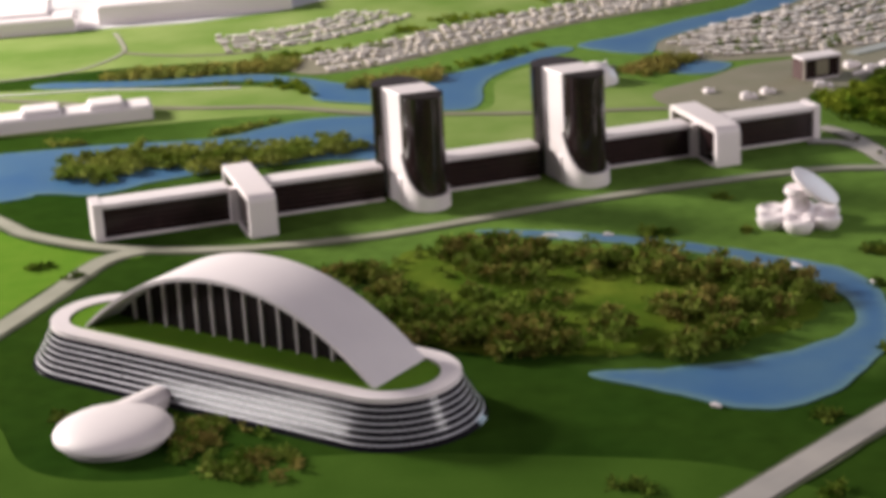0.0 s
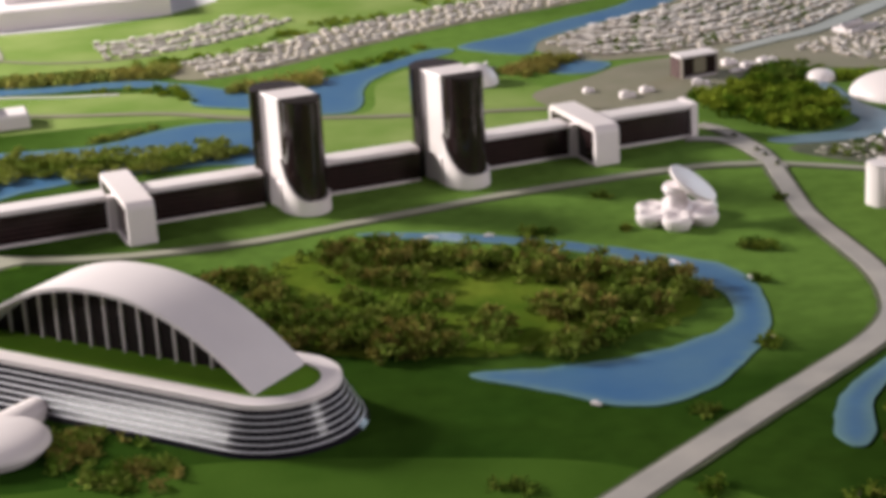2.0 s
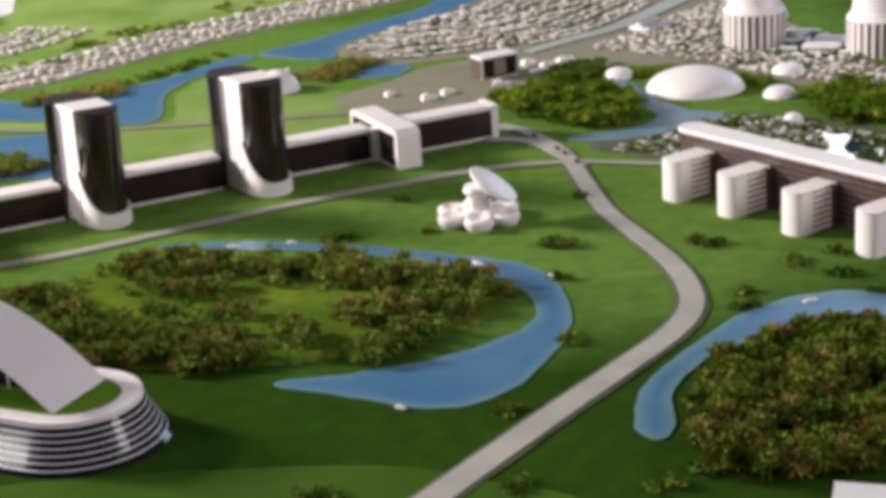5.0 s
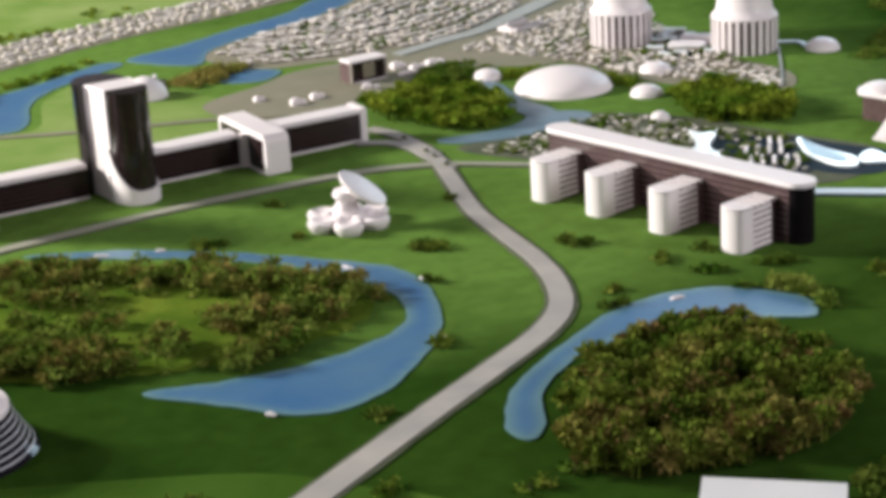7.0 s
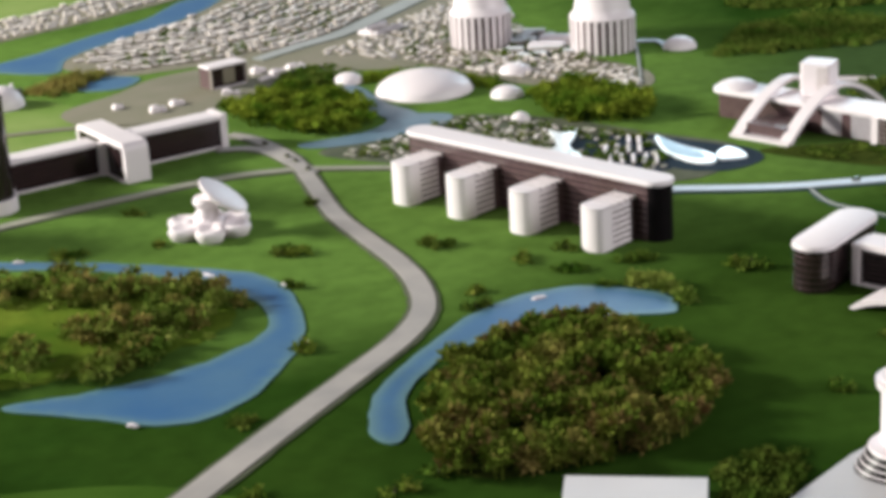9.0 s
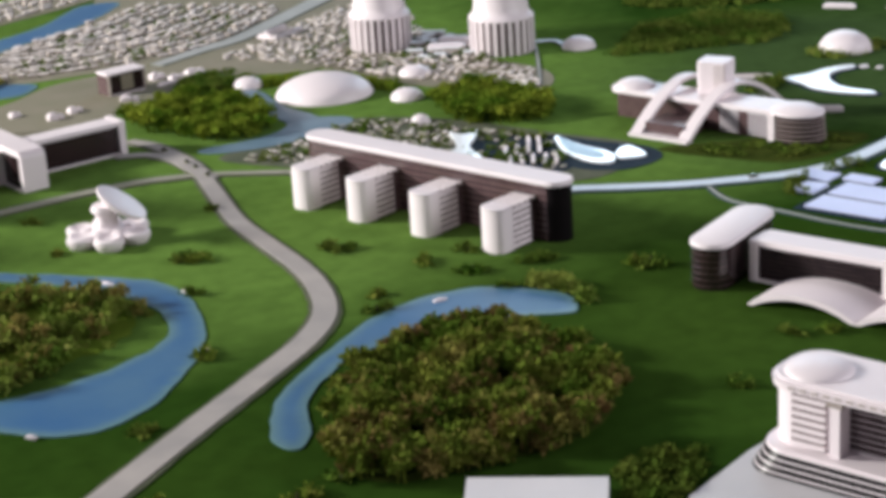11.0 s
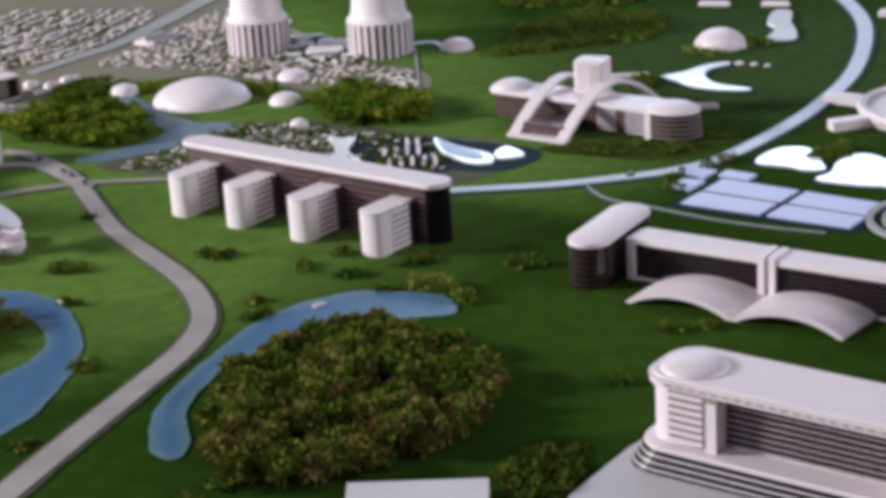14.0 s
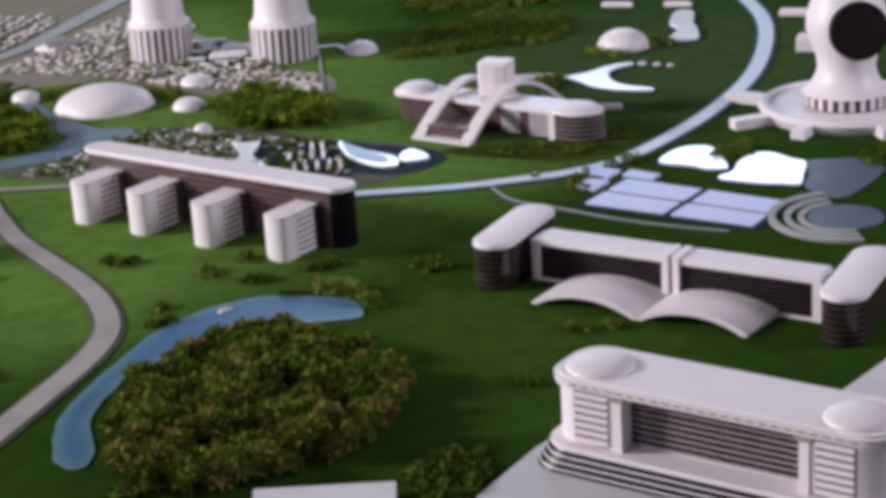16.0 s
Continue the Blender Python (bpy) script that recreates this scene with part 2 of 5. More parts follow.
def rounded(x0, x1, y0, y1, r, n=5):
    ring = []
    for cx, cy, a0 in ((x1 - r, y0 + r, -90), (x1 - r, y1 - r, 0), (x0 + r, y1 - r, 90), (x0 + r, y0 + r, 180)):
        ring += [(cx + r * math.cos(radians(a0 + 90 * i / n)), cy + r * math.sin(radians(a0 + 90 * i / n))) for i in range(n + 1)]
    return ring


def obround(length, width, n=20):
    return rounded(-length / 2, length / 2, -width / 2, width / 2, width / 2 - 1e-4, n)


def circle(r, n=32, cx=0.0, cy=0.0, squash=1.0):
    return [(cx + r * math.cos(2 * math.pi * i / n), cy + r * squash * math.sin(2 * math.pi * i / n)) for i in range(n)]


def dome(r, h, n=40, rings=12, z=0.0, lip=0.0, bm=None, cx=0.0, cy=0.0, power=1.0):
    """A shallow dome on a low lip."""
    bm = bm or bmesh.new()
    levels = [[bm.verts.new((cx + r * math.cos(2 * math.pi * i / n), cy + r * math.sin(2 * math.pi * i / n), z)) for i in range(n)]]
    for j in range(rings):
        a = j / rings * math.pi / 2
        q = math.cos(a) ** power
        levels.append([bm.verts.new((cx + r * q * math.cos(2 * math.pi * i / n), cy + r * q * math.sin(2 * math.pi * i / n), z + lip + h * math.sin(a))) for i in range(n)])
    tip = bm.verts.new((cx, cy, z + lip + h))
    for a, b in zip(levels, levels[1:]):
        for i in range(n):
            bm.faces.new((a[i], a[(i + 1) % n], b[(i + 1) % n], b[i]))
    for i in range(n):
        bm.faces.new((levels[-1][i], levels[-1][(i + 1) % n], tip))
    bm.faces.new(levels[0][::-1])
    return bm


def lathe(profile, n=48, squash=1.0):
    """A turned solid from (radius, height) pairs, closed at both ends."""
    bm = bmesh.new()
    levels = [[bm.verts.new((r * math.cos(2 * math.pi * i / n), squash * r * math.sin(2 * math.pi * i / n), z)) for i in range(n)] for r, z in profile]
    for a, b in zip(levels, levels[1:]):
        for i in range(n):
            bm.faces.new((a[i], a[(i + 1) % n], b[(i + 1) % n], b[i]))
    bm.faces.new(levels[0][::-1])
    bm.faces.new(levels[-1])
    return bm


def smooth_line(pts, closed=False, steps=8):
    """A Catmull-Rom curve through a few control points."""
    p = [Vector(q) for q in pts]
    k, out = len(p), []
    for i in range(k if closed else k - 1):
        a, b, c, d = (p[(i - 1) % k], p[i], p[(i + 1) % k], p[(i + 2) % k]) if closed else (p[max(i - 1, 0)], p[i], p[i + 1], p[min(i + 2, k - 1)])
        for j in range(steps):
            t = j / steps
            q = 0.5 * (2 * b + (c - a) * t + (2 * a - 5 * b + 4 * c - d) * t * t + (3 * b - a - 3 * c + d) * t ** 3)
            out.append((q.x, q.y))
    if not closed:
        out.append(tuple(p[-1]))
    return out


def ribbon(line, width, z0, z1, ragged=0.0):
    """A flat strip with thickness along a line; width is a number or one at each end."""
    w0, w1 = width if isinstance(width, tuple) else (width, width)
    bm, k, rows = bmesh.new(), len(line), []
    for i, p in enumerate(line):
        a, b = Vector(line[max(i - 1, 0)]), Vector(line[min(i + 1, k - 1)])
        n = Vector((-(b - a).y, (b - a).x)).normalized()
        h = (w0 + (w1 - w0) * i / (k - 1)) / 2
        l, r = h + random.uniform(-ragged, ragged), h + random.uniform(-ragged, ragged)
        left, right = Vector(p) + n * l, Vector(p) - n * r
        rows.append([bm.verts.new((q.x, q.y, z)) for q, z in ((left, z0), (left, z1), (right, z1), (right, z0))])
    for a, b in zip(rows, rows[1:]):
        for i in range(4):
            bm.faces.new((a[i], a[(i + 1) % 4], b[(i + 1) % 4], b[i]))
    bm.faces.new(rows[0])
    bm.faces.new(rows[-1][::-1])
    return bm


def inside(x, y, ring):
    hit = False
    for (ax, ay), (bx, by) in zip(ring, ring[1:] + ring[:1]):
        if (ay > y) != (by > y) and x < (bx - ax) * (y - ay) / (by - ay) + ax:
            hit = not hit
    return hit


def flat(name, ring, z, mat, label, category):
    """A thin raised patch of the model's base: water, plaza or field."""
    bm = prism(ring, -0.001, z)
    ob = part(name, bm, mat)
    return tagged(ob, label, category, kind="structure")


def clump(verts, faces, x, y, z, r, h, leaves=26, leaf=0.006, rng=random):
    """A tuft of torn lichen: a low knobbly core and pointed blades that spread from it, with gaps between them."""
    o = len(verts)
    k = 6
    for j in range(3):
        a = j / 2 * math.pi / 2
        for i in range(k):
            b = 2 * math.pi * (i + 0.5 * (j % 2)) / k
            q = r * 0.62 * math.cos(a * 0.9) * rng.uniform(0.6, 1.25)
            verts.append((x + q * math.cos(b), y + q * math.sin(b), z + h * 0.62 * math.sin(a) * rng.uniform(0.7, 1.15)))
    for j in range(2):
        for i in range(k):
            faces.append((o + j * k + i, o + j * k + (i + 1) % k, o + (j + 1) * k + (i + 1) % k, o + (j + 1) * k + i))
    faces.append(tuple(o + 2 * k + i for i in range(k)))
    for _ in range(leaves):
        a, b = rng.uniform(0, 2 * math.pi), math.asin(rng.uniform(0.0, 1.0))
        q = rng.uniform(0.45, 0.95)
        way = Vector((math.cos(b) * math.cos(a), math.cos(b) * math.sin(a), math.sin(b)))
        c = Vector((x + r * q * way.x, y + r * q * way.y, z + h * q * way.z))
        u = (way + Vector((rng.uniform(-0.8, 0.8), rng.uniform(-0.8, 0.8), rng.uniform(-0.6, 0.6)))).normalized()
        w = u.orthogonal().normalized()
        w.rotate(Matrix.Rotation(rng.uniform(0, 6.3), 3, u))
        s = leaf * rng.uniform(0.7, 1.7)
        v = u.cross(w) * s * 0.22
        o = len(verts)
        verts += [tuple(c), tuple(c + u * s * 0.8 + w * s * 0.42 + v), tuple(c + u * s * 1.7), tuple(c + u * s * 0.75 - w * s * 0.42 + v)]
        faces += [(o, o + 1, o + 2), (o, o + 2, o + 3)]


def from_lists(name, verts, faces, mat, parent=None):
    me = bpy.data.meshes.new(name)
    me.from_pydata(verts, [], faces)
    me.materials.append(mat)
    ob = new(name, me)
    ob.parent = parent
    return ob


def wood(name, ring, count, r, h, mat, label, seed, density=None, leaves=38, leaf=0.0042, belts=(7, 7), tuft=0.0):
    """A patch of lichen wood inside a ring: one uncountable mass. With tuft, the clumps gather on rounded mounds of that radius, with gaps between."""
    rng = random.Random(seed)
    xs, ys = [p[0] for p in ring], [p[1] for p in ring]
    verts, faces, done, tries = [], [], 0, 0
    mounds = []
    for _ in range(6000 if tuft else 0):
        p = (rng.uniform(min(xs), max(xs)), rng.uniform(min(ys), max(ys)))
        if inside(*p, ring) and all((p[0] - q[0]) ** 2 + (p[1] - q[1]) ** 2 > (tuft * 1.15 * q[2]) ** 2 for q in mounds):
            mounds.append((*p, rng.uniform(0.65, 1.35), rng.uniform(0.65, 1.3)))
    while done < count and tries < count * 60:
        tries += 1
        x, y = rng.uniform(min(xs), max(xs)), rng.uniform(min(ys), max(ys))
        if not inside(x, y, ring):
            continue
        n = noise.noise(Vector((x * belts[0] + seed, y * belts[1], seed)))
        if density is not None and n < density + rng.uniform(-0.12, 0.12):
            continue
        s = rng.uniform(0.6, 1.3)
        top = h * s * (1 + 0.5 * noise.noise(Vector((x * 9, y * 14, seed + 2)))) * max(0.25, 1 + 0.35 * n)
        lift = 0.0
        if tuft:
            off, tall = min((math.hypot(x - q[0], y - q[1]) / (tuft * q[2]), q[3]) for q in mounds)
            if off > 1.0 and rng.random() < 0.7:
                continue
            lift = max(0.0, 1 - off * off) * tall * h * 1.1
            top = h * s * 0.55
        clump(verts, faces, x, y, lift, r * s, top, leaves, leaf, rng)
        if lift > h * 0.3:
            # a twig that carries the raised clump
            o = len(verts)
            verts += [(x - 0.002, y, 0.0), (x + 0.002, y, 0.0), (x, y + 0.003, 0.0), (x, y, lift + top * 0.4)]
            faces += [(o, o + 1, o + 3), (o + 1, o + 2, o + 3), (o + 2, o, o + 3)]
        done += 1
    ob = from_lists(name, verts, faces, mat)
    return tagged(ob, label, "woodland", kind="stuff")


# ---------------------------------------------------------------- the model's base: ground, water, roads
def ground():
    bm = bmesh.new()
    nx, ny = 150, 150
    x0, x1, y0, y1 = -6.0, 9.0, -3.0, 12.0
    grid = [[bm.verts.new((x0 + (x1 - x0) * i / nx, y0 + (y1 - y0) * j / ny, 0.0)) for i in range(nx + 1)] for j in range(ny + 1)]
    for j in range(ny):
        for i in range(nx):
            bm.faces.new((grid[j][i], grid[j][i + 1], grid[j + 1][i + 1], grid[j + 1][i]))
    return tagged(part("ground", bm, BASE), "mottled green flocked model base with lit areas in its colour", "ground", kind="structure")


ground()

def water(ring, z, label, category, mat=None, reach=0.024):
    """A painted water sheet on a thin card edge; its depth layer rises from the rim inwards."""
    pts = smooth_line(ring, True, 6)
    pts = [(x + 0.004 * noise.noise(Vector((x * 22, y * 22, 3))), y + 0.006 * noise.noise(Vector((x * 22, y * 22, 9)))) for x, y in pts]
    k = len(pts)
    cells = [Vector(p) for p in pts]
    xs, ys = [p[0] for p in pts], [p[1] for p in pts]
    step = reach * 0.5
    for i in range(int((max(xs) - min(xs)) / step) + 1):
        for j in range(int((max(ys) - min(ys)) / step) + 1):
            x, y = min(xs) + (i + 0.5 * (j % 2)) * step, min(ys) + j * step
            if inside(x, y, pts):
                cells.append(Vector((x, y)))
    found, _, tris, _, _, _ = delaunay_2d_cdt(cells, [], [list(range(k))], 1, 1e-5)
    rim = np.array(pts)
    bm = bmesh.new()
    depth = bm.verts.layers.float.new("depth")
    made = []
    for q in found:
        v = bm.verts.new((q.x, q.y, z))
        v[depth] = min(1.0, float(np.hypot(rim[:, 0] - q.x, rim[:, 1] - q.y).min()) / reach)
        made.append(v)
    for f in tris:
        bm.faces.new([made[i] for i in f])
    edge = [e for e in bm.edges if e.is_boundary]
    fall = bmesh.ops.extrude_edge_only(bm, edges=edge)["geom"]
    for v in fall:
        if isinstance(v, bmesh.types.BMVert):
            v.co.z = -0.001
    ob = part("water", bm, mat or WATER)
    return tagged(ob, label, category, kind="structure")


LAKE_RIM = [(0.065, 3.70), (0.246, 3.661), (0.45, 3.565), (0.657, 3.421), (0.746, 3.336), (0.776, 3.20), (0.745, 3.0), (0.629, 2.806),
            (0.53, 2.728), (0.44, 2.735), (0.341, 2.812), (0.225, 2.909), (0.372, 2.912), (0.517, 2.937), (0.644, 3.004), (0.702, 3.08),
            (0.708, 3.19), (0.642, 3.342), (0.503, 3.470), (0.349, 3.566), (0.22, 3.619)]
water(LAKE_RIM, 0.0022, "blue painted lake that bends round a wooded island", "lake")
POND_RIM = [(1.356, 2.820), (1.378, 2.895), (1.345, 2.945), (1.268, 3.008), (1.195, 3.022), (1.115, 3.006), (1.035, 2.965), (0.948, 2.885), (0.876, 2.815), (0.818, 2.750), (0.780, 2.694), (0.752, 2.614),
            (0.739, 2.551), (0.762, 2.512), (0.795, 2.55), (0.829, 2.672), (0.896, 2.767), (0.986, 2.834), (1.1, 2.868), (1.25, 2.85)]
water(POND_RIM, 0.0022, "narrow blue crescent pond beside a dense wood", "pond")
RIVER_A = [(-1.6, 4.5), (-1.062, 4.519), (-0.831, 4.545), (-0.541, 4.55), (-0.42, 4.63), (-0.3, 4.69), (-0.12, 4.66), (-0.02, 4.5), (-0.1, 4.28),
           (-0.287, 4.3), (-0.6, 4.22), (-0.76, 4.12), (-0.899, 4.153), (-0.979, 4.104), (-1.6, 3.95)]
water(RIVER_A, 0.0020, "broad blue river bend behind the long building", "river")
RIVER_B = [(-1.084, 5.257), (-0.761, 5.215), (-0.51, 5.22), (-0.36, 5.15), (-0.18, 5.02), (0.02, 5.08), (0.19, 5.2), (0.34, 5.34), (0.4, 5.30), (0.22, 5.12),
           (0.137, 4.96), (0.109, 4.72), (-0.02, 4.70), (-0.158, 4.80), (-0.307, 4.887), (-0.345, 5.06), (-0.505, 5.146), (-0.753, 5.15), (-1.071, 5.19)]
water(RIVER_B, 0.0020, "blue river arm winding between pale meadows", "river")
RIVER_C = [(0.42, 5.36), (0.48, 5.27), (0.6, 5.2), (0.66, 5.36), (0.83, 5.52), (1.05, 5.70), (1.22, 5.95), (1.10, 5.98), (0.94, 5.76), (0.76, 5.62), (0.58, 5.47)]
water(RIVER_C, 0.0020, "blue river running between two housing quarters", "river")
water([(0.60, 5.06), (0.70, 5.09), (0.80, 5.02), (0.74, 4.93), (0.64, 4.95)], 0.0020, "small blue backwater beside the houses", "pond")
flat("water", smooth_line([(1.09, 4.52), (1.24, 4.44), (1.29, 4.33), (1.42, 4.25), (1.36, 4.16), (1.19, 4.11), (1.06, 4.12), (1.03, 4.17),
                           (1.18, 4.19), (1.265, 4.26), (1.262, 4.36), (1.19, 4.45)], True, 5), 0.0020, STREAM, "pale blue stream round a small wood", "stream")

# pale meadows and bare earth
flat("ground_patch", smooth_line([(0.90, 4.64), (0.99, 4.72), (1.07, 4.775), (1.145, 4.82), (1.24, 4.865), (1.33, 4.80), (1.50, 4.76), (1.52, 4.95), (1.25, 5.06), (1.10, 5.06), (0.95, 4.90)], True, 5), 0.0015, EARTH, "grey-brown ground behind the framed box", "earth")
flat("water", smooth_line([(1.234, 4.627), (1.252, 4.518), (1.264, 4.40), (1.270, 4.30), (1.333, 4.19), (1.352, 4.30), (1.312, 4.435), (1.302, 4.596), (1.275, 4.645)], True, 6), 0.0026, STREAM, "pale blue arm of the stream beside the large dome", "stream")
flat("ground_patch", smooth_line([(-0.33, 5.18), (-0.10, 5.265), (0.16, 5.465), (0.46, 5.665), (0.84, 5.865), (1.20, 6.12), (1.10, 6.32), (0.70, 6.08), (0.33, 5.88), (0.0, 5.67), (-0.20, 5.47), (-0.42, 5.34)], True, 5), 0.0017, EARTH, "grey-brown ground between the rows of houses", "earth")
flat("ground_patch", smooth_line([(-1.3, 5.16), (-0.7, 5.12), (-0.36, 5.02), (-0.3, 4.86), (-0.1, 4.74), (-0.5, 4.75), (-1.3, 4.7)], True, 5), 0.0012, MEADOW, "pale green meadow between two river arms", "meadow")
flat("ground_patch", smooth_line([(-0.02, 4.64), (0.14, 4.7), (0.17, 4.98), (0.3, 5.12), (0.5, 4.95), (0.62, 4.7), (0.5, 4.4), (0.2, 4.25), (-0.02, 4.3)], True, 5), 0.0012, MEADOW, "pale green meadow behind the towers", "meadow")
flat("ground_patch", smooth_line([(0.55, 4.72), (0.72, 4.88), (0.85, 5.0), (1.05, 5.02), (1.12, 4.8), (0.95, 4.62), (0.7, 4.45)], True, 5), 0.0013, EARTH, "bare brown-grey ground beside the houses", "earth")
flat("ground_patch", smooth_line([(0.62, 5.33), (0.74, 5.08), (1.0, 5.06), (1.4, 5.0), (1.52, 4.74), (1.66, 4.45), (1.9, 4.24), (2.0, 4.4), (1.9, 4.7), (1.85, 5.3),
                                  (2.1, 6.2), (1.3, 6.3), (1.1, 5.85), (0.85, 5.6)], True, 5), 0.0012, EARTH, "grey-brown ground of the housing quarter", "earth")
flat("ground_patch", smooth_line([(-1.6, 5.36), (-0.9, 5.40), (-0.55, 5.40), (-0.2, 5.35), (0.5, 5.72), (1.1, 6.1), (0.8, 6.8), (-1.6, 6.8)], True, 5), 0.0012, MEADOW, "pale green land round the far houses", "meadow")
# sheet that paints the lit strip at the near edge
flat("ground_patch", smooth_line([(-1.15, 3.05), (-0.86, 2.98), (-0.74, 2.86), (-0.66, 2.68), (-0.56, 2.61), (-0.42, 2.600), (-0.244, 2.645), (-0.048, 2.634), (0.162, 2.596), (0.36, 2.545), (0.48, 2.46), (0.62, 2.30), (0.50, 1.9), (-1.2, 1.9)], True, 6), 0.0012, LITLAWN, "lawn coloured lighter as a band of light along the near edge", "lawn")
# brighter lawn colour stands in for window light on this side
flat("ground_patch", smooth_line([(-0.60, 3.66), (-0.72, 3.70), (-0.90, 3.84), (-1.2, 4.2), (-1.5, 4.0), (-1.3, 3.3), (-1.02, 2.97), (-0.86, 3.25), (-0.78, 3.47), (-0.70, 3.62)], True, 6), 0.0012, LAWN, "lawn brightened in colour as lit ground beside the side road", "lawn")
flat("ground_patch", smooth_line([(1.05, 4.08), (1.3, 4.15), (1.4, 4.24), (1.6, 4.12), (1.78, 3.86), (1.9, 3.66), (1.72, 3.5), (1.5, 3.6), (1.25, 3.85)], True, 5), 0.0012, SLATE, "dark ground under the low village", "earth")


def road(line, width, mat, label, shoulder=0.008, z=0.0045, edge=None):
    ob = thing("road", label, "road", kind="structure")
    pts = smooth_line(line, False, 10)
    w = width if isinstance(width, tuple) else (width, width)
    part("shoulder", ribbon(pts, (w[0] + shoulder * 2, w[1] + shoulder * 2), 0.0, z - 0.002, 0.0016), edge or KERB, ob)
    part("carriageway", ribbon(pts, w, 0.0, z), mat, ob)
    return ob


road([(0.30, 2.31), (0.424, 2.438), (0.642, 2.659), (0.791, 2.805), (0.903, 2.921), (0.968, 3.025), (0.997, 3.15), (1.0, 3.283), (0.983, 3.453), (0.968, 3.615),
      (0.979, 3.845), (0.987, 4.005), (0.979, 4.108), (0.946, 4.253), (0.90, 4.33)], (0.051, 0.030), ROAD, "winding grey road with a dark shoulder across the lawns")
road([(-1.25, 4.35), (-0.948, 3.953), (-0.854, 3.837), (-0.672, 3.722), (-0.437, 3.672), (-0.15, 3.70), (0.139, 3.80), (0.385, 3.888), (0.637, 3.955), (0.823, 3.99), (0.942, 3.98), (0.975, 3.974)],
     0.029, LANE, "straight grey road in front of the long building", z=0.0040)
road([(1.000, 3.930), (0.978, 4.020), (0.957, 4.120), (0.915, 4.190), (0.845, 4.215)], 0.030, ROAD, "grey road bending to the long building's end", 0.004, 0.0042)
road([(0.985, 3.975), (1.167, 3.883), (1.3, 3.80)], 0.022, LANE, "short grey road from the junction to the slab block", z=0.0040)
road([(-0.60, 3.70), (-0.68, 3.64), (-0.743, 3.467), (-0.814, 3.281), (-0.95, 2.95)], 0.042, LANE, "grey side road past the arched hall", z=0.0038)
road([(-1.5, 5.2), (-1.176, 5.084), (-0.723, 4.896), (-0.392, 4.823), (-0.142, 4.70), (0.244, 4.616), (0.55, 4.587), (0.85, 4.52)], 0.026, EARTH, "thin beige track through the meadows", 0.004, 0.0036)
road([(-1.25, 5.14), (-1.09, 5.136), (-0.954, 5.141), (-0.795, 5.116), (-0.669, 5.085), (-0.52, 5.07)], 0.010, PLAZA, "thin whitish path along the river bank", 0.002, 0.0034)
road([(-1.3, 5.30), (-1.084, 5.356), (-0.984, 5.436), (-0.914, 5.60), (-0.94, 5.76), (-0.98, 5.90)], 0.012, LANE, "pale path from the river to the far halls", 0.002, 0.0034)
road([(-0.914, 5.60), (-0.766, 5.527), (-0.60, 5.50), (-0.44, 5.54)], 0.016, EARTH, "beige lane towards the far houses", 0.002, 0.0034)
road([(1.52, 3.50), (1.648, 3.447), (1.815, 3.37), (1.935, 3.335), (2.077, 3.306), (2.214, 3.325), (2.404, 3.417), (2.589, 3.532), (2.811, 3.709), (3.022, 3.940),
      (3.205, 4.204), (3.36, 4.55)], (0.031, 0.040), RINGM, "pale blue-grey ring road curving round the lawns", 0.011, edge=EDGE)
road([(1.885, 3.325), (1.878, 3.22), (1.931, 3.107), (1.987, 2.987), (2.051, 2.888), (2.112, 2.810)], 0.0045, AVENUE, "thin pale footpath", 0.006, 0.0036, EDGE)
road([(1.13, 5.05), (1.278, 5.151), (1.416, 5.236), (1.608, 5.430), (1.9, 5.75)], (0.04, 0.07), AVENUE, "pale grey avenue through the housing quarter", 0.006)


# ---------------------------------------------------------------- the long building with portals and twin towers
LU = 16.3
LX, LY = -0.700, 3.782


def long_at(u, v):
    a = radians(LU)
    return LX + u * math.cos(a) - v * math.sin(a), LY + u * math.sin(a) + v * math.cos(a)


def slab_wing(u0, u1, left_cap=False, right_cap=False):
    x, y = long_at(u0, 0)
    ob = thing("slab_wing", "long low wing with dark glazing and white roof edge", "building", x, y, LU, group="wings of the long building")
    w, d, h = u1 - u0, 0.058, 0.077
    bm = bmesh.new()
    box(bm, 0.0, w, 0.004, d, 0.004, h - 0.010)
    part("glazed_wall", bm, GLASS, ob)
    part("roof", prism(rounded(-0.001, w + 0.001, -0.003, d, 0.004, 2), h - 0.010, h, bevel=0.003), ROOFW, ob)
    bm = bmesh.new()
    box(bm, 0.0, w, -0.004, d, 0.0, 0.0045)
    part("plinth", bm, WHITE, ob)
    for i in range(1, 6):
        bm = bmesh.new()
        z = 0.006 + i * 0.0105
        box(bm, 0.0, w, 0.0020, 0.0045, z, z + 0.0012)
        part("floor_band", bm, BROWN, ob)
    for on, a, b in ((left_cap, -0.016, 0.004), (right_cap, w - 0.006, w + 0.010)):
        if on:
            bm = bmesh.new()
            box(bm, a, b, -0.006, d + 0.004, 0.0, h + 0.002)
            part("end_wall", bm, WHITE, ob)
    return ob


slab_wing(0.0, 0.272, left_cap=True)
slab_wing(0.342, 0.606)
slab_wing(0.710, 0.962)
slab_wing(1.073, 1.322)
slab_wing(1.393, 1.633, right_cap=True)


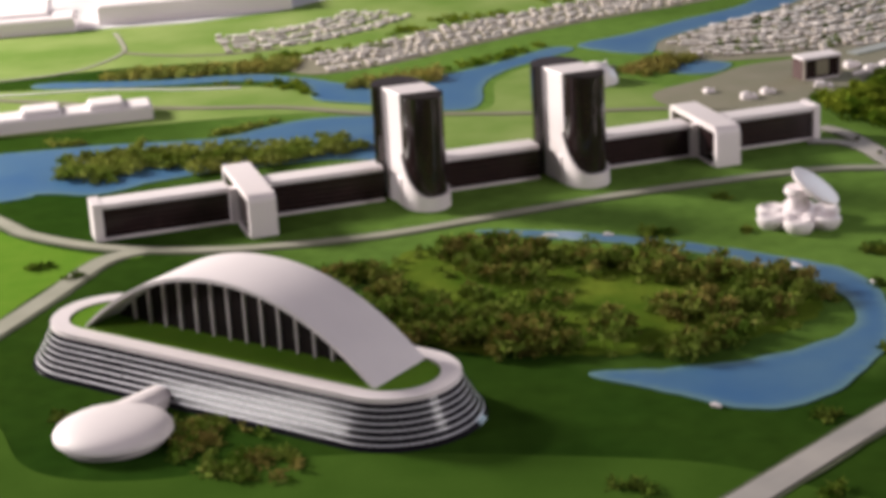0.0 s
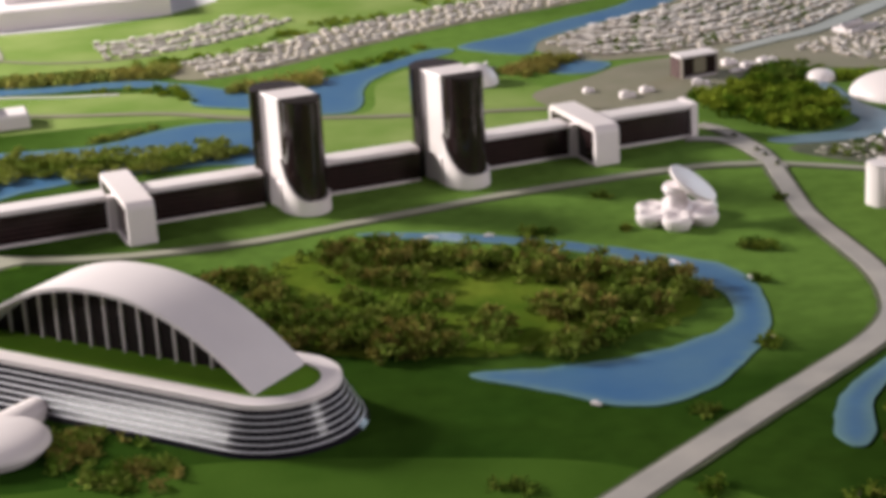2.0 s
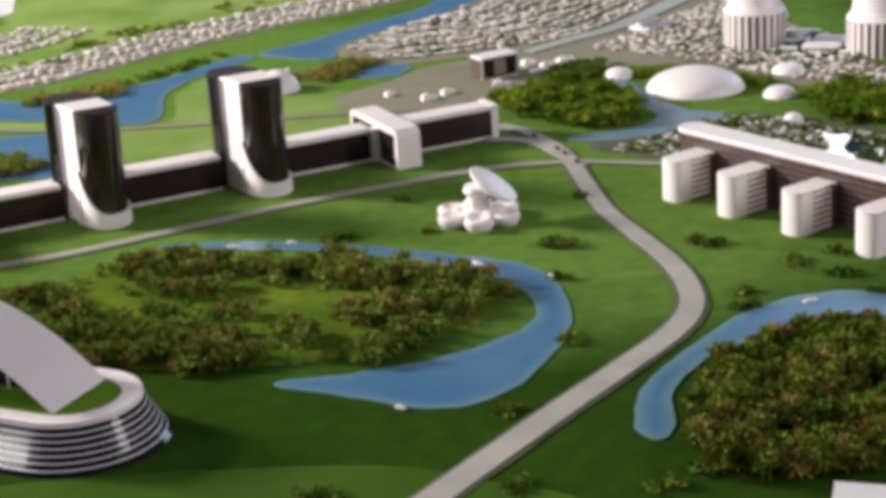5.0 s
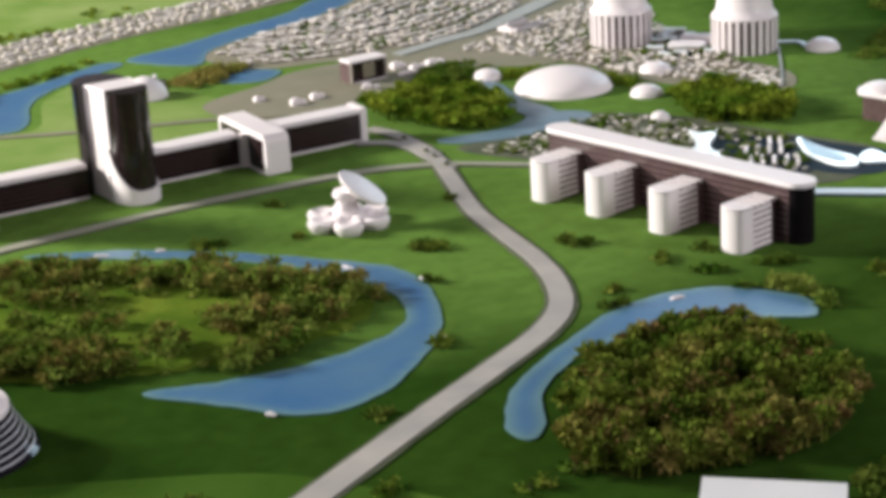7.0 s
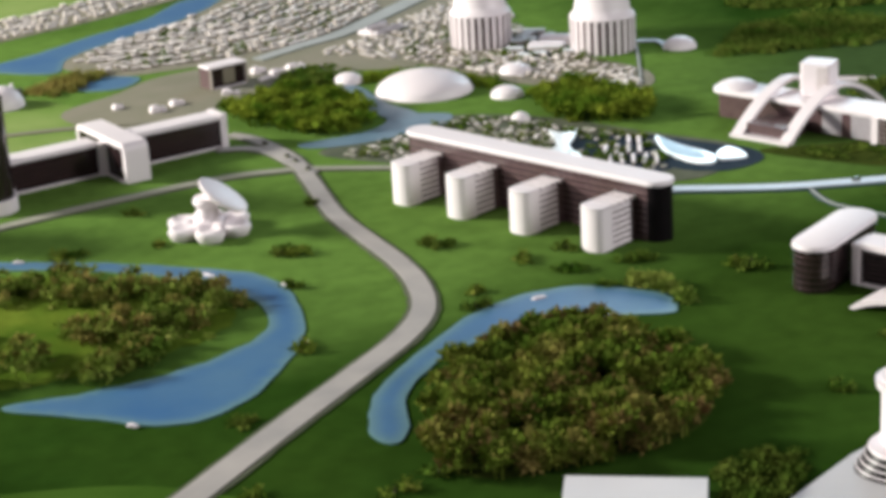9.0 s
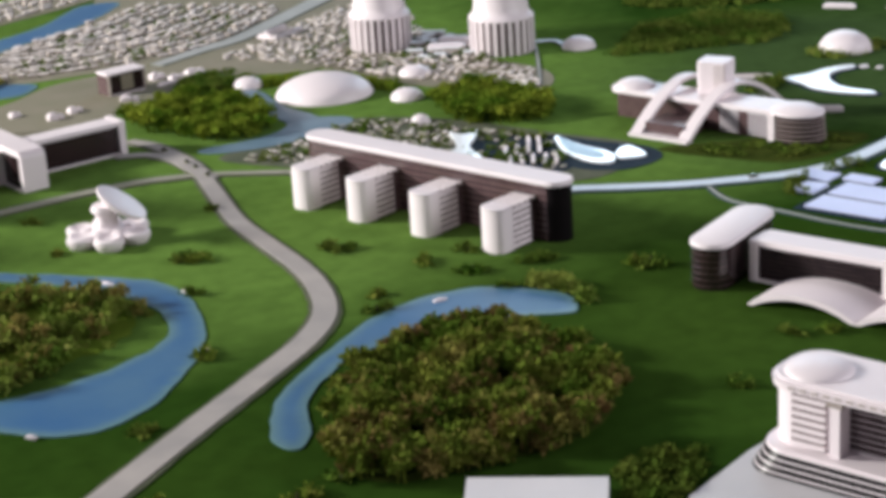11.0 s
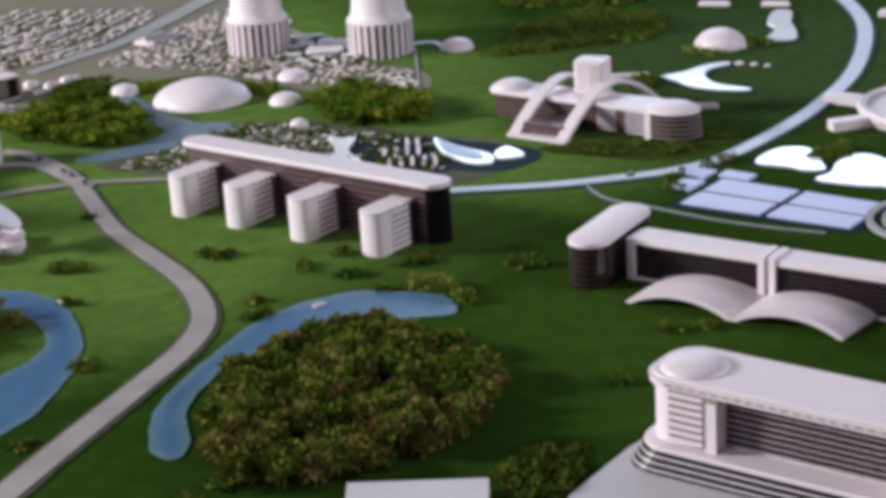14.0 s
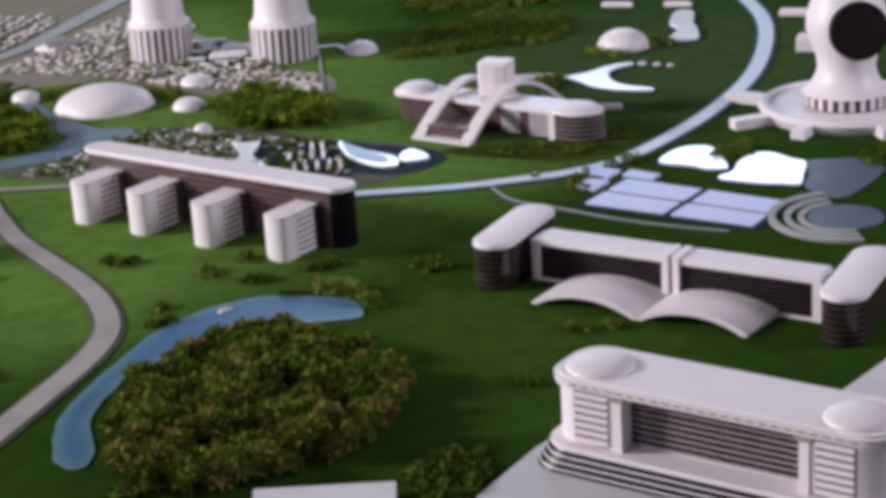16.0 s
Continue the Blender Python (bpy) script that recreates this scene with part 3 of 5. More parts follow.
def portal(u, front):
    x, y = long_at(u, 0)
    ob = thing("portal", "white inverted-U portal block crossing the long building", "building", x, y, LU, group="portals of the long building")
    w, h, t = 0.058, 0.090, 0.014
    # the bent frame: front leg, top and back leg with rounded shoulders, in the v-z plane
    back, r = 0.145, 0.018
    outer, inner = [(front, 0.0)], [(front + t, 0.0)]
    for a in range(0, 91, 15):
        c, s = math.cos(radians(a)), math.sin(radians(a))
        outer.append((front + r - r * c, h - r + r * s))
        inner.append((front + r - (r - t * 0.8) * c, h - r + (r - t) * s))
    for a in range(90, -1, -15):
        c, s = math.cos(radians(a)), math.sin(radians(a))
        outer.append((back - r + r * c, h - r + r * s))
        inner.append((back - r + (r - t * 0.8) * c, h - r + (r - t) * s))
    outer.append((back, 0.0))
    inner.append((back - t, 0.0))
    bm = bmesh.new()
    rows = [[bm.verts.new((px, q[0], q[1])) for px, q in ((0, o), (w, o), (w, i), (0, i))] for o, i in zip(outer, inner)]
    for a, b in zip(rows, rows[1:]):
        for i in range(4):
            bm.faces.new((a[i], a[(i + 1) % 4], b[(i + 1) % 4], b[i]))
    bm.faces.new(rows[0])
    bm.faces.new(rows[-1][::-1])
    part("frame", bm, WHITE, ob, smooth=True)
    bm = bmesh.new()
    box(bm, 0.002, w - 0.002, front + t, back - t, 0.004, h - t)
    part("glazed_wall", bm, GLASS, ob)
    bm = bmesh.new()
    box(bm, -0.004, w + 0.004, front + t, 0.0, 0.0, 0.004)
    part("plinth", bm, WHITE, ob)
    bm = bmesh.new()
    box(bm, -0.016, 0.004, -0.012, 0.010, 0.0, h - t)
    part("pillar", bm, WHITE, ob)
    return ob


portal(0.285, -0.130)
portal(1.336, -0.108)


def tower(u):
    x, y = long_at(u, 0)
    ob = thing("tower", "white slab tower between two dark glass half-cylinders", "tower", x, y, LU, group="towers of the long building")
    w, h = 0.122, 0.244
    v0, v1 = -0.062, 0.022
    cx, rx = 0.080, 0.046
    # white core with a rounded top edge
    part("core", prism([(0.034, v0), (w, v0), (0.114, v1), (0.018, v1)], 0.0, h, bevel=0.002), WHITE, ob)
    # dark half-cylinders in front and behind
    def half(sign, base, z0, z1, reach):
        c, rr = (cx, rx) if sign < 0 else (0.056, 0.058)
        ring = [(c + rr * math.cos(a), base + sign * reach * math.sin(a)) for a in [math.pi * i / 24 for i in range(25)]]
        return prism(ring, z0, z1)
    part("front_glass", half(-1, v0, 0.026, h - 0.002, 0.060), TOWERG, ob, smooth=True)
    part("rear_glass", half(1, v1, 0.0, h + 0.002, 0.076), TOWERG, ob, smooth=True)
    part("glass_cap", half(-1, v0, h - 0.0025, h - 0.0005, 0.0606), VOID, ob, "matt black flat cap")
    for i in range(1, 16):
        z = 0.033 + i * 0.0128
        part("floor_band", half(-1, v0, z, z + 0.0006, 0.0602), GLASS, ob)
    # the white scoop that holds the front cylinder
    bm, n, rows = bmesh.new(), 28, []
    for i in range(n + 1):
        a = math.pi * i / n
        px, py = cx + (rx + 0.005) * math.cos(a), v0 - 0.068 * math.sin(a)
        qx, qy = cx + (rx - 0.003) * math.cos(a), v0 - 0.059 * math.sin(a)
        rise = 0.030 + (0.085 if a > math.pi / 2 else 0.006) * (1 - math.sin(a)) ** 1.5
        rows.append([bm.verts.new(q) for q in ((px, py, 0), (px, py, rise), (qx, qy, rise), (qx, qy, 0))])
    for a, b in zip(rows, rows[1:]):
        for i in range(4):
            bm.faces.new((a[i], a[(i + 1) % 4], b[(i + 1) % 4], b[i]))
    bm.faces.new(rows[0])
    bm.faces.new(rows[-1][::-1])
    part("scoop", bm, WHITE, ob, smooth=True)
    bm = bmesh.new()
    box(bm, 0.026, 0.045, v0 + 0.002, v1 + 0.03, 0.0, 0.060)
    part("foot", bm, WHITE, ob)
    return ob


tower(0.601)
tower(0.964)

# ---------------------------------------------------------------- the arched hall on its terraced oval
hall = thing("arched_hall", "white arched roof over a lawn on a terraced oval base", "stadium", -0.334, 2.961, -35.0)
HL, HW, HH = 0.890, 0.292, 0.066
TIERS = 7
for i in range(TIERS):
    a, b = i / TIERS, (i + 0.83) / TIERS
    c = (i + 1) / TIERS
    k0, k1, k2 = 0.078 * a ** 0.8, 0.078 * b ** 0.8, 0.078 * c ** 0.8
    part("glass_band", prism(obround(HL - k0 - 0.001, HW - k0 - 0.001), HH * a, HH * b, obround(HL - k1 - 0.001, HW - k1 - 0.001)), MIRROR, hall, smooth=True)
    part("terrace", prism(obround(HL - k1, HW - k1), HH * b, HH * c, obround(HL - k2, HW - k2)), STRIP if i < TIERS - 1 else WHITE, hall, smooth=True)
ring_o, ring_i = obround(HL - 0.078, HW - 0.078), obround(HL - 0.142, HW - 0.142)
bm = bmesh.new()
lo, hi = [bm.verts.new((x, y, HH + 0.006)) for x, y in ring_i], [bm.verts.new((x, y, HH + 0.006)) for x, y in ring_o]
lo2, hi2 = [bm.verts.new((x, y, HH - 0.002)) for x, y in ring_i], [bm.verts.new((x, y, HH - 0.002)) for x, y in ring_o]
for i in range(len(lo)):
    j = (i + 1) % len(lo)
    for q in ((lo[i], lo[j], hi[j], hi[i]), (hi[i], hi[j], hi2[j], hi2[i]), (lo2[i], lo2[j], lo[j], lo[i]), (hi2[i], hi2[j], lo2[j], lo2[i])):
        bm.faces.new(q)
part("promenade", bm, WHITE, hall, smooth=True)
part("lawn", prism(obround(HL - 0.143, HW - 0.143), HH - 0.002, HH + 0.003), LAWN, hall, "dark green flocked lawn")
# the vault
VL, VD, VH, VT = 0.622, 0.138, 0.133, 0.007
bm, rows, n = bmesh.new(), [], 48
for i in range(n + 1):
    s = -1 + 2 * i / n
    z = HH + VH * (1 - abs(s) ** 2.15)
    slope = math.atan2(2 * VH * s, VL / 2)
    ix, iz = s * (VL / 2 - VT), HH + (VH - VT) * (1 - abs(s) ** 2.15)
    d0, d1 = -VD * 0.45, VD * 0.55
    rows.append([bm.verts.new(q) for q in ((s * VL / 2, d0, z), (s * VL / 2, d1, z), (ix, d1, iz), (ix, d0, iz))])
for a, b in zip(rows, rows[1:]):
    for i in range(4):
        bm.faces.new((a[i], a[(i + 1) % 4], b[(i + 1) % 4], b[i]))
bm.faces.new(rows[0])
bm.faces.new(rows[-1][::-1])
part("vault", bm, ROOFW, hall, "smooth white vaulted roof", smooth=True)
bm = bmesh.new()
back = []
for i in range(n + 1):
    s = -1 + 2 * i / n
    back.append((s * (VL / 2 - 0.012), HH + (VH - 0.010) * (1 - abs(s) ** 2.15)))
f0 = [bm.verts.new((x, VD * 0.05, z)) for x, z in back]
f1 = [bm.verts.new((x, VD * 0.05 + 0.004, z)) for x, z in back]
bm.faces.new(f0)
bm.faces.new(f1[::-1])
for i in range(n):
    bm.faces.new((f0[i], f1[i], f1[i + 1], f0[i + 1]))
part("glass_front", bm, VOID, hall, "dark glazed arch")
for k in range(15):
    s = -0.80 + 1.60 * k / 14
    z = HH + (VH - 0.010) * (1 - abs(s) ** 2.15)
    bm = bmesh.new()
    box(bm, s * VL / 2 - 0.0014, s * VL / 2 + 0.0014, VD * 0.05 - 0.006, VD * 0.05, HH, z)
    part("mullion", bm, WHITE, hall)
# entrance pavilion with a round flat dome and a covered neck
pav = thing("entrance_pavilion", "flat white dome with a flared covered walkway", "pavilion", -0.530, 2.757, 0.0)
part("dome", dome(0.094, 0.026, 56, 12, 0.012, 0.003), ROOFW, pav, smooth=True)
part("drum", lathe([(0.083, 0.0), (0.085, 0.006), (0.092, 0.012)], 56), WHITE, pav, smooth=True)
bm, rows = bmesh.new(), []
for i in range(13):
    t = i / 12
    x, y = 0.010 + t * 0.060, 0.055 + t * 0.115
    half_w = 0.038 - 0.030 * t + 0.016 * t * t
    z = 0.036 - 0.012 * t
    nx, ny = 0.885, -0.465
    rows.append([bm.verts.new((x + nx * half_w * s, y + ny * half_w * s, q)) for s, q in ((-1, 0.0), (-1, z * 0.6), (-0.6, z * 0.92), (0, z), (0.6, z * 0.92), (1, z * 0.6), (1, 0.0))])
for a, b in zip(rows, rows[1:]):
    for i in range(7):
        bm.faces.new((a[i], a[(i + 1) % 7], b[(i + 1) % 7], b[i]))
bm.faces.new(rows[0])
bm.faces.new(rows[-1][::-1])
part("walkway", bm, WHITE, pav, smooth=True)

# ---------------------------------------------------------------- the dish pavilion
dish = thing("dish_pavilion", "white pavilion of round lobes under a tilted dish", "pavilion", 0.712, 3.640, 0.0)
for k in range(6):
    a = radians(20 + 60 * k)
    lobe = part("lobe", lathe([(0.024, 0.0), (0.029, 0.008), (0.031, 0.016), (0.029, 0.022), (0.022, 0.025), (0.012, 0.021), (0.004, 0.020)], 24), WHITE, dish, smooth=True)
    lobe.location = (0.060 * math.cos(a), 0.060 * math.sin(a), 0)
    part("lobe_knob", lathe([(0.013, 0.0), (0.014, 0.006), (0.009, 0.010), (0.003, 0.011)], 14), WHITE, dish, smooth=True).location = (0.040 * math.cos(a + 0.52), 0.040 * math.sin(a + 0.52), 0.018)
part("hub", lathe([(0.036, 0.0), (0.034, 0.026), (0.024, 0.031), (0.021, 0.052), (0.029, 0.064), (0.026, 0.074)], 28), WHITE, dish, smooth=True)
tilt = part("dish", lathe([(0.004, -0.014), (0.030, -0.010), (0.051, -0.001), (0.056, 0.005), (0.055, 0.008), (0.038, 0.012), (0.004, 0.014)], 36), WHITE, dish, smooth=True)
tilt.matrix_local = pose(0.029, -0.006, 0.071, 10, 34, 0)


# ---------------------------------------------------------------- the slab block with four pods
QU = -62.0
block = thing("pod_block", "brown glazed slab block with four white pods", "building", 1.345, 3.470, QU)
BL, BW, BH = 0.685, 0.062, 0.120
part("glazed_wall", prism(obround(BL - 0.006, BW - 0.006), 0.0, BH - 0.009), BROWN, block, smooth=True)
for i in range(1, 9):
    z = i * 0.0125
    part("floor_band", prism(obround(BL - 0.004, BW - 0.004), z, z + 0.0022), GLASS, block)
part("roof", prism(obround(BL + 0.004, BW + 0.004), BH - 0.009, BH, bevel=0.002), ROOFW, block, "rounded white flat roof")
part("end_glass", prism([(x, y) for x, y in obround(BL - 0.002, BW - 0.002) if x > 0.28], 0.0, BH - 0.0095), BLACKG, block, "black glass round end", smooth=True)
for a in (-0.249, -0.094, 0.076, 0.258):
    # each pod reaches towards -y of the block's own frame
    tip, root, hw, h = -0.140, -0.026, 0.027, 0.088
    ring = [(a + hw, root), (a - hw, root)]
    ring += [(a - hw * math.cos(math.pi * i / 14), tip + hw * 0.55 - hw * 0.55 * math.sin(math.pi * i / 14)) for i in range(15)]
    pod = part("pod", prism([(a + (x - a) * 0.94, root + (y - root) * 0.97) for x, y in ring], 0.0, h - 0.0018), BROWN, block)
    # white nose that wraps the outer half
    nose = [(x, y) for x, y in ring if y < -0.07]
    nose = [(a + hw, -0.100)] + nose[::-1] + [(a - hw, -0.100)]
    part("nose", prism(nose, 0.0, h - 0.003), WHITE, pod, smooth=True)
    part("pod_roof", prism([(x, y) if y < -0.05 else (x, -0.096) for x, y in ring], h - 0.005, h, bevel=0.0015), ROOFW, pod)
    for i in range(4):
        bm = bmesh.new()
        box(bm, a - hw + 0.001 * (i > 1), a + hw - 0.001 * (i > 1), -0.0915 + i * 0.0165, -0.0800 + i * 0.0165, h - 0.006, h - 0.0006)
        part("link_roof", bm, ROOFW, pod)
    for i in range(7):
        z = 0.003 + i * 0.0117
        bm = bmesh.new()
        box(bm, a - hw - 0.0012, a + hw + 0.0012, -0.102, root - 0.022, z, z + 0.0074)
        part("balcony", bm, WHITE, pod)

# ---------------------------------------------------------------- domes
def small_dome(x, y, r, h, label):
    ob = thing("dome", label, "dome", x, y)
    part("shell", dome(r, h, 48, 12, 0.004, 0.0, power=1.35 if r > 0.1 else 1.0), WHITE, ob, smooth=True)
    part("kerb", lathe([(r * 1.03, 0.0), (r * 1.03, 0.004), (r * 0.9, 0.0045)], 48), ROOFW, ob)
    return ob


small_dome(1.435, 4.500, 0.120, 0.051, "large shallow white dome on the lawn")
small_dome(1.287, 4.682, 0.039, 0.022, "small white dome beside the large one")
small_dome(1.600, 4.343, 0.040, 0.022, "small white dome beside the large one")
small_dome(2.735, 4.165, 0.067, 0.046, "round pinkish white dome among trees")
small_dome(2.176, 4.585, 0.044, 0.026, "low white dome at the end of a path")
small_dome(1.700, 4.560, 0.042, 0.020, "pale flat dome among the houses")
road([(2.05, 4.70), (2.11, 4.700), (2.150, 4.680), (2.150, 4.63)], 0.016, RINGM, "short white path from tower to dome", 0.003)
road([(2.083, 4.66), (2.00, 4.45), (1.93, 4.28)], 0.005, AVENUE, "thin pale path along the houses", 0.002, 0.0036)


def ribbed_tower(x, y, r):
    ob = thing("ribbed_tower", "white tower on a ribbed drum with dark gaps", "tower", x, y, group="ribbed towers")
    part("drum_core", lathe([(r * 0.93, 0.0), (r * 0.93, 0.092)], 48), BROWN, ob)
    for k in range(26):
        a = 2 * math.pi * k / 26
        bm = bmesh.new()
        box(bm, -r * 0.060, r * 0.060, -r * 0.05, r * 0.05, 0.0, 0.092)
        part("rib", bm, WHITE, ob).matrix_local = pose(r * 0.97 * math.cos(a), r * 0.97 * math.sin(a), 0, 0, 0, math.degrees(a) + 90)
    part("shaft", lathe([(r * 1.01, 0.090), (r * 1.02, 0.094), (r * 0.97, 0.100), (r * 0.88, 0.107), (r * 0.85, 0.120), (r * 0.80, 0.160), (r * 0.74, 0.230), (r * 0.5, 0.27)], 56), WHITE, ob, smooth=True)
    return ob


ribbed_tower(1.728, 4.905, 0.083)
ribbed_tower(1.995, 4.680, 0.086)

# ---------------------------------------------------------------- the framed box by the houses
fb = thing("framed_box", "white-framed box building with a dark glazed front", "building", 0.950, 4.782, 20.0)
fb.scale = (0.94, 0.8, 0.82)
part("frame", prism(rounded(-0.004, 0.118, 0.0, 0.070, 0.004, 2), 0.0665, 0.0735, bevel=0.002), ROOFW, fb)
bm = bmesh.new()
box(bm, 0.006, 0.108, 0.006, 0.066, 0.004, 0.066)
part("glazed_wall", bm, GLASS, fb)
for x0, x1 in ((-0.004, 0.006), (0.108, 0.118)):
    bm = bmesh.new()
    box(bm, x0 + 0.003, x1 - 0.002, 0.0, 0.008, 0.0, 0.066)
    part("post", bm, HOUSE, fb)
    bm = bmesh.new()
    box(bm, x0 + 0.002, x1 - 0.002, 0.012, 0.068, 0.0, 0.066)
    part("side_wall", bm, BROWN, fb)
bm = bmesh.new()
box(bm, 0.040, 0.078, 0.003, 0.006, 0.012, 0.060)
part("pale_panel", bm, EARTH, fb, "dull grey panel in the dark front")
bm = bmesh.new()
box(bm, 0.006, 0.108, -0.006, 0.070, 0.0, 0.004)
part("plinth", bm, WHITE, fb)


def low_block(x, y, turn, sizes, label):
    """A low white building of a few stepped blocks in a row."""
    ob = thing("low_building", label, "building", x, y, turn)
    for i, (x0, x1, y0, y1, h) in enumerate(sizes):
        part("block", prism(rounded(x0, x1, y0, y1, 0.004, 2), 0.0, h, bevel=0.003), WHITE, ob)
        part("roof_slab", prism(rounded(x0 + 0.006, x1 - 0.006, y0 + 0.006, y1 - 0.006, 0.003, 2), h - 0.001, h + 0.003), ROOFW, ob)
    return ob


for x, y, turn, w, d, h in ((0.697, 4.722, 20, 0.030, 0.020, 0.012), (0.784, 4.640, 10, 0.042, 0.022, 0.016), (0.840, 4.682, 24, 0.040, 0.020, 0.014), (0.985, 4.715, -14, 0.046, 0.022, 0.014),
                            (1.10, 4.905, 24, 0.044, 0.024, 0.016), (1.145, 4.875, 30, 0.050, 0.020, 0.012), (1.20, 4.90, 26, 0.060, 0.024, 0.014), (1.115, 4.83, 20, 0.070, 0.016, 0.008)):
    low_block(x, y, turn, [(-w / 2, w * 0.1, -d / 2, d / 2, h), (w * 0.12, w / 2, -d * 0.4, d * 0.5, h * 0.7)], "small stepped white shed on bare ground")
low_block(-1.10, 4.700, 12.5, [(-0.5, 0.39, 0.0, 0.10, 0.034), (-0.18, -0.02, 0.015, 0.10, 0.047), (0.06, 0.16, 0.015, 0.10, 0.047), (0.23, 0.32, 0.015, 0.10, 0.047)], "long white low building with three raised blocks")
low_block(-1.05, 6.03, 9, [(-1.0, -0.15, 0.0, 0.35, 0.055), (0.0, 0.62, 0.0, 0.30, 0.060), (0.10, 0.45, 0.12, 0.34, 0.085)], "large pinkish white hall at the far edge")
low_block(-1.35, 5.93, 7, [(-0.8, 0.24, 0.0, 0.14, 0.045)], "long white hall in front of the far one")

# ---------------------------------------------------------------- the civic hall with the twin arch
civic = thing("civic_hall", "brown and white hall straddled by a white double arch", "building", 2.105, 3.745, -61.0)
part("glazed_wall", prism(rounded(-0.225, 0.245, -0.038, 0.045, 0.02, 4), 0.0, 0.056), BROWN, civic)
part("roof", prism(rounded(-0.245, 0.245, -0.044, 0.050, 0.040, 8), 0.056, 0.066, bevel=0.002), WHITE, civic)
part("roof_dome", dome(0.046, 0.018, 32, 8, 0.066), WHITE, civic, smooth=True).location = (-0.19, 0.0, 0)
for i in range(6):
    z, k = i * 0.0102, 1.07 - 0.014 * i
    part("drum_glass", lathe([(0.061 * k, z), (0.0608 * k, z + 0.0088)], 40, 0.85), DARKBAY, civic, smooth=True).location = (0.240, -0.005, 0)
    part("drum_band", lathe([(0.0606 * k, z + 0.0086), (0.0614 * k, z + 0.0088), (0.0612 * k, z + 0.0100), (0.0600 * k, z + 0.0102)], 40, 0.85), HOUSE, civic).location = (0.240, -0.005, 0)
part("drum_roof", lathe([(0.062, 0.060), (0.061, 0.066), (0.046, 0.074), (0.02, 0.078), (0.004, 0.079)], 40, 0.85), WHITE, civic, smooth=True).location = (0.240, -0.005, 0)
part("stair_tower", prism(rounded(-0.037, 0.037, -0.031, 0.031, 0.010, 3), 0.0, 0.139, bevel=0.003), WHITE, civic).matrix_local = pose(-0.002, 0.050, 0, 0, 0, 14)
for i in range(9):
    bm = bmesh.new()
    box(bm, 0.004, 0.032, -0.0318, -0.028, 0.074 + i * 0.0066, 0.0758 + i * 0.0066)
    part("tower_slot", bm, HOUSE, civic).matrix_local = pose(-0.002, 0.050, 0, 0, 0, 14)
for x0, x1 in ((0.062, 0.112), (0.136, 0.212)):
    for i in range(7):
        bm = bmesh.new()
        box(bm, x0, x1, -0.0395, -0.036, 0.004 + i * 0.0076, 0.0068 + i * 0.0076)
        part("floor_band", bm, STRIP, civic)
bm = bmesh.new()
box(bm, 0.196, 0.212, -0.056, -0.036, 0.0, 0.060)
part("corner_pier", bm, WHITE, civic)
for a in (-0.084, 0.042):
    bm, rows, n = bmesh.new(), [], 30
    for i in range(n + 1):
        s = -1 + 2 * i / n
        y, z = 0.045 + s * 0.210, 0.094 * (1 - abs(s) ** 1.75)
        zi = max(0.0, 0.094 * (1 - abs(s) ** 1.75) - 0.009)
        rows.append([bm.verts.new(q) for q in ((a - 0.014, y, z), (a + 0.014, y, z), (a + 0.014, y * 0.96, zi), (a - 0.014, y * 0.96, zi))])
    for p, q in zip(rows, rows[1:]):
        for i in range(4):
            bm.faces.new((p[i], p[(i + 1) % 4], q[(i + 1) % 4], q[i]))
    bm.faces.new(rows[0])
    bm.faces.new(rows[-1][::-1])
    part("arch_rib", bm, WHITE, civic, smooth=True)
bm = bmesh.new()
box(bm, -0.098, 0.056, -0.165, -0.140, 0.0, 0.007)
part("arch_sill", bm, WHITE, civic)
bm = bmesh.new()
box(bm, -0.070, 0.028, -0.138, -0.05, 0.0, 0.030)
part("porch_glass", bm, BROWN, civic)

# ---------------------------------------------------------------- the winged institute with a double shell canopy
inst = thing("winged_institute", "dark glazed institute with white double shell canopy", "building", 1.835, 2.582, -58.4)
IH = 0.078
for s, x0, x1 in ((-1, -0.262, -0.014), (1, 0.014, 0.262)):
    bm = bmesh.new()
    box(bm, x0, x1, 0.002, 0.052, 0.0, IH - 0.012)
    wing = part("wing", bm, BLACKG, inst)
    part("wing_roof", prism(rounded(x0 - 0.002, x1 + 0.002, -0.004, 0.058, 0.003, 2), IH - 0.012, IH, bevel=0.002), ROOFW, wing)
    for i in range(7):
        bm = bmesh.new()
        z = 0.008 + i * 0.0082
        box(bm, x0, x1, 0.0005, 0.003, z, z + 0.0009)
        part("floor_band", bm, BROWN, wing)
    bm = bmesh.new()
    box(bm, x0, x1, -0.004, 0.002, 0.0, 0.004)
    part("plinth", bm, WHITE, wing)
    xe = x0 if s < 0 else x1
    bm = bmesh.new()
    box(bm, xe - 0.008, xe + 0.008, -0.006, 0.05, 0.0, IH - 0.002)
    part("end_pier", bm, WHITE, wing)
bm = bmesh.new()
box(bm, -0.016, -0.004, -0.008, 0.05, 0.0, IH + 0.004)
box(bm, 0.004, 0.016, -0.008, 0.05, 0.0, IH + 0.004)
part("centre_pier", bm, WHITE, inst)
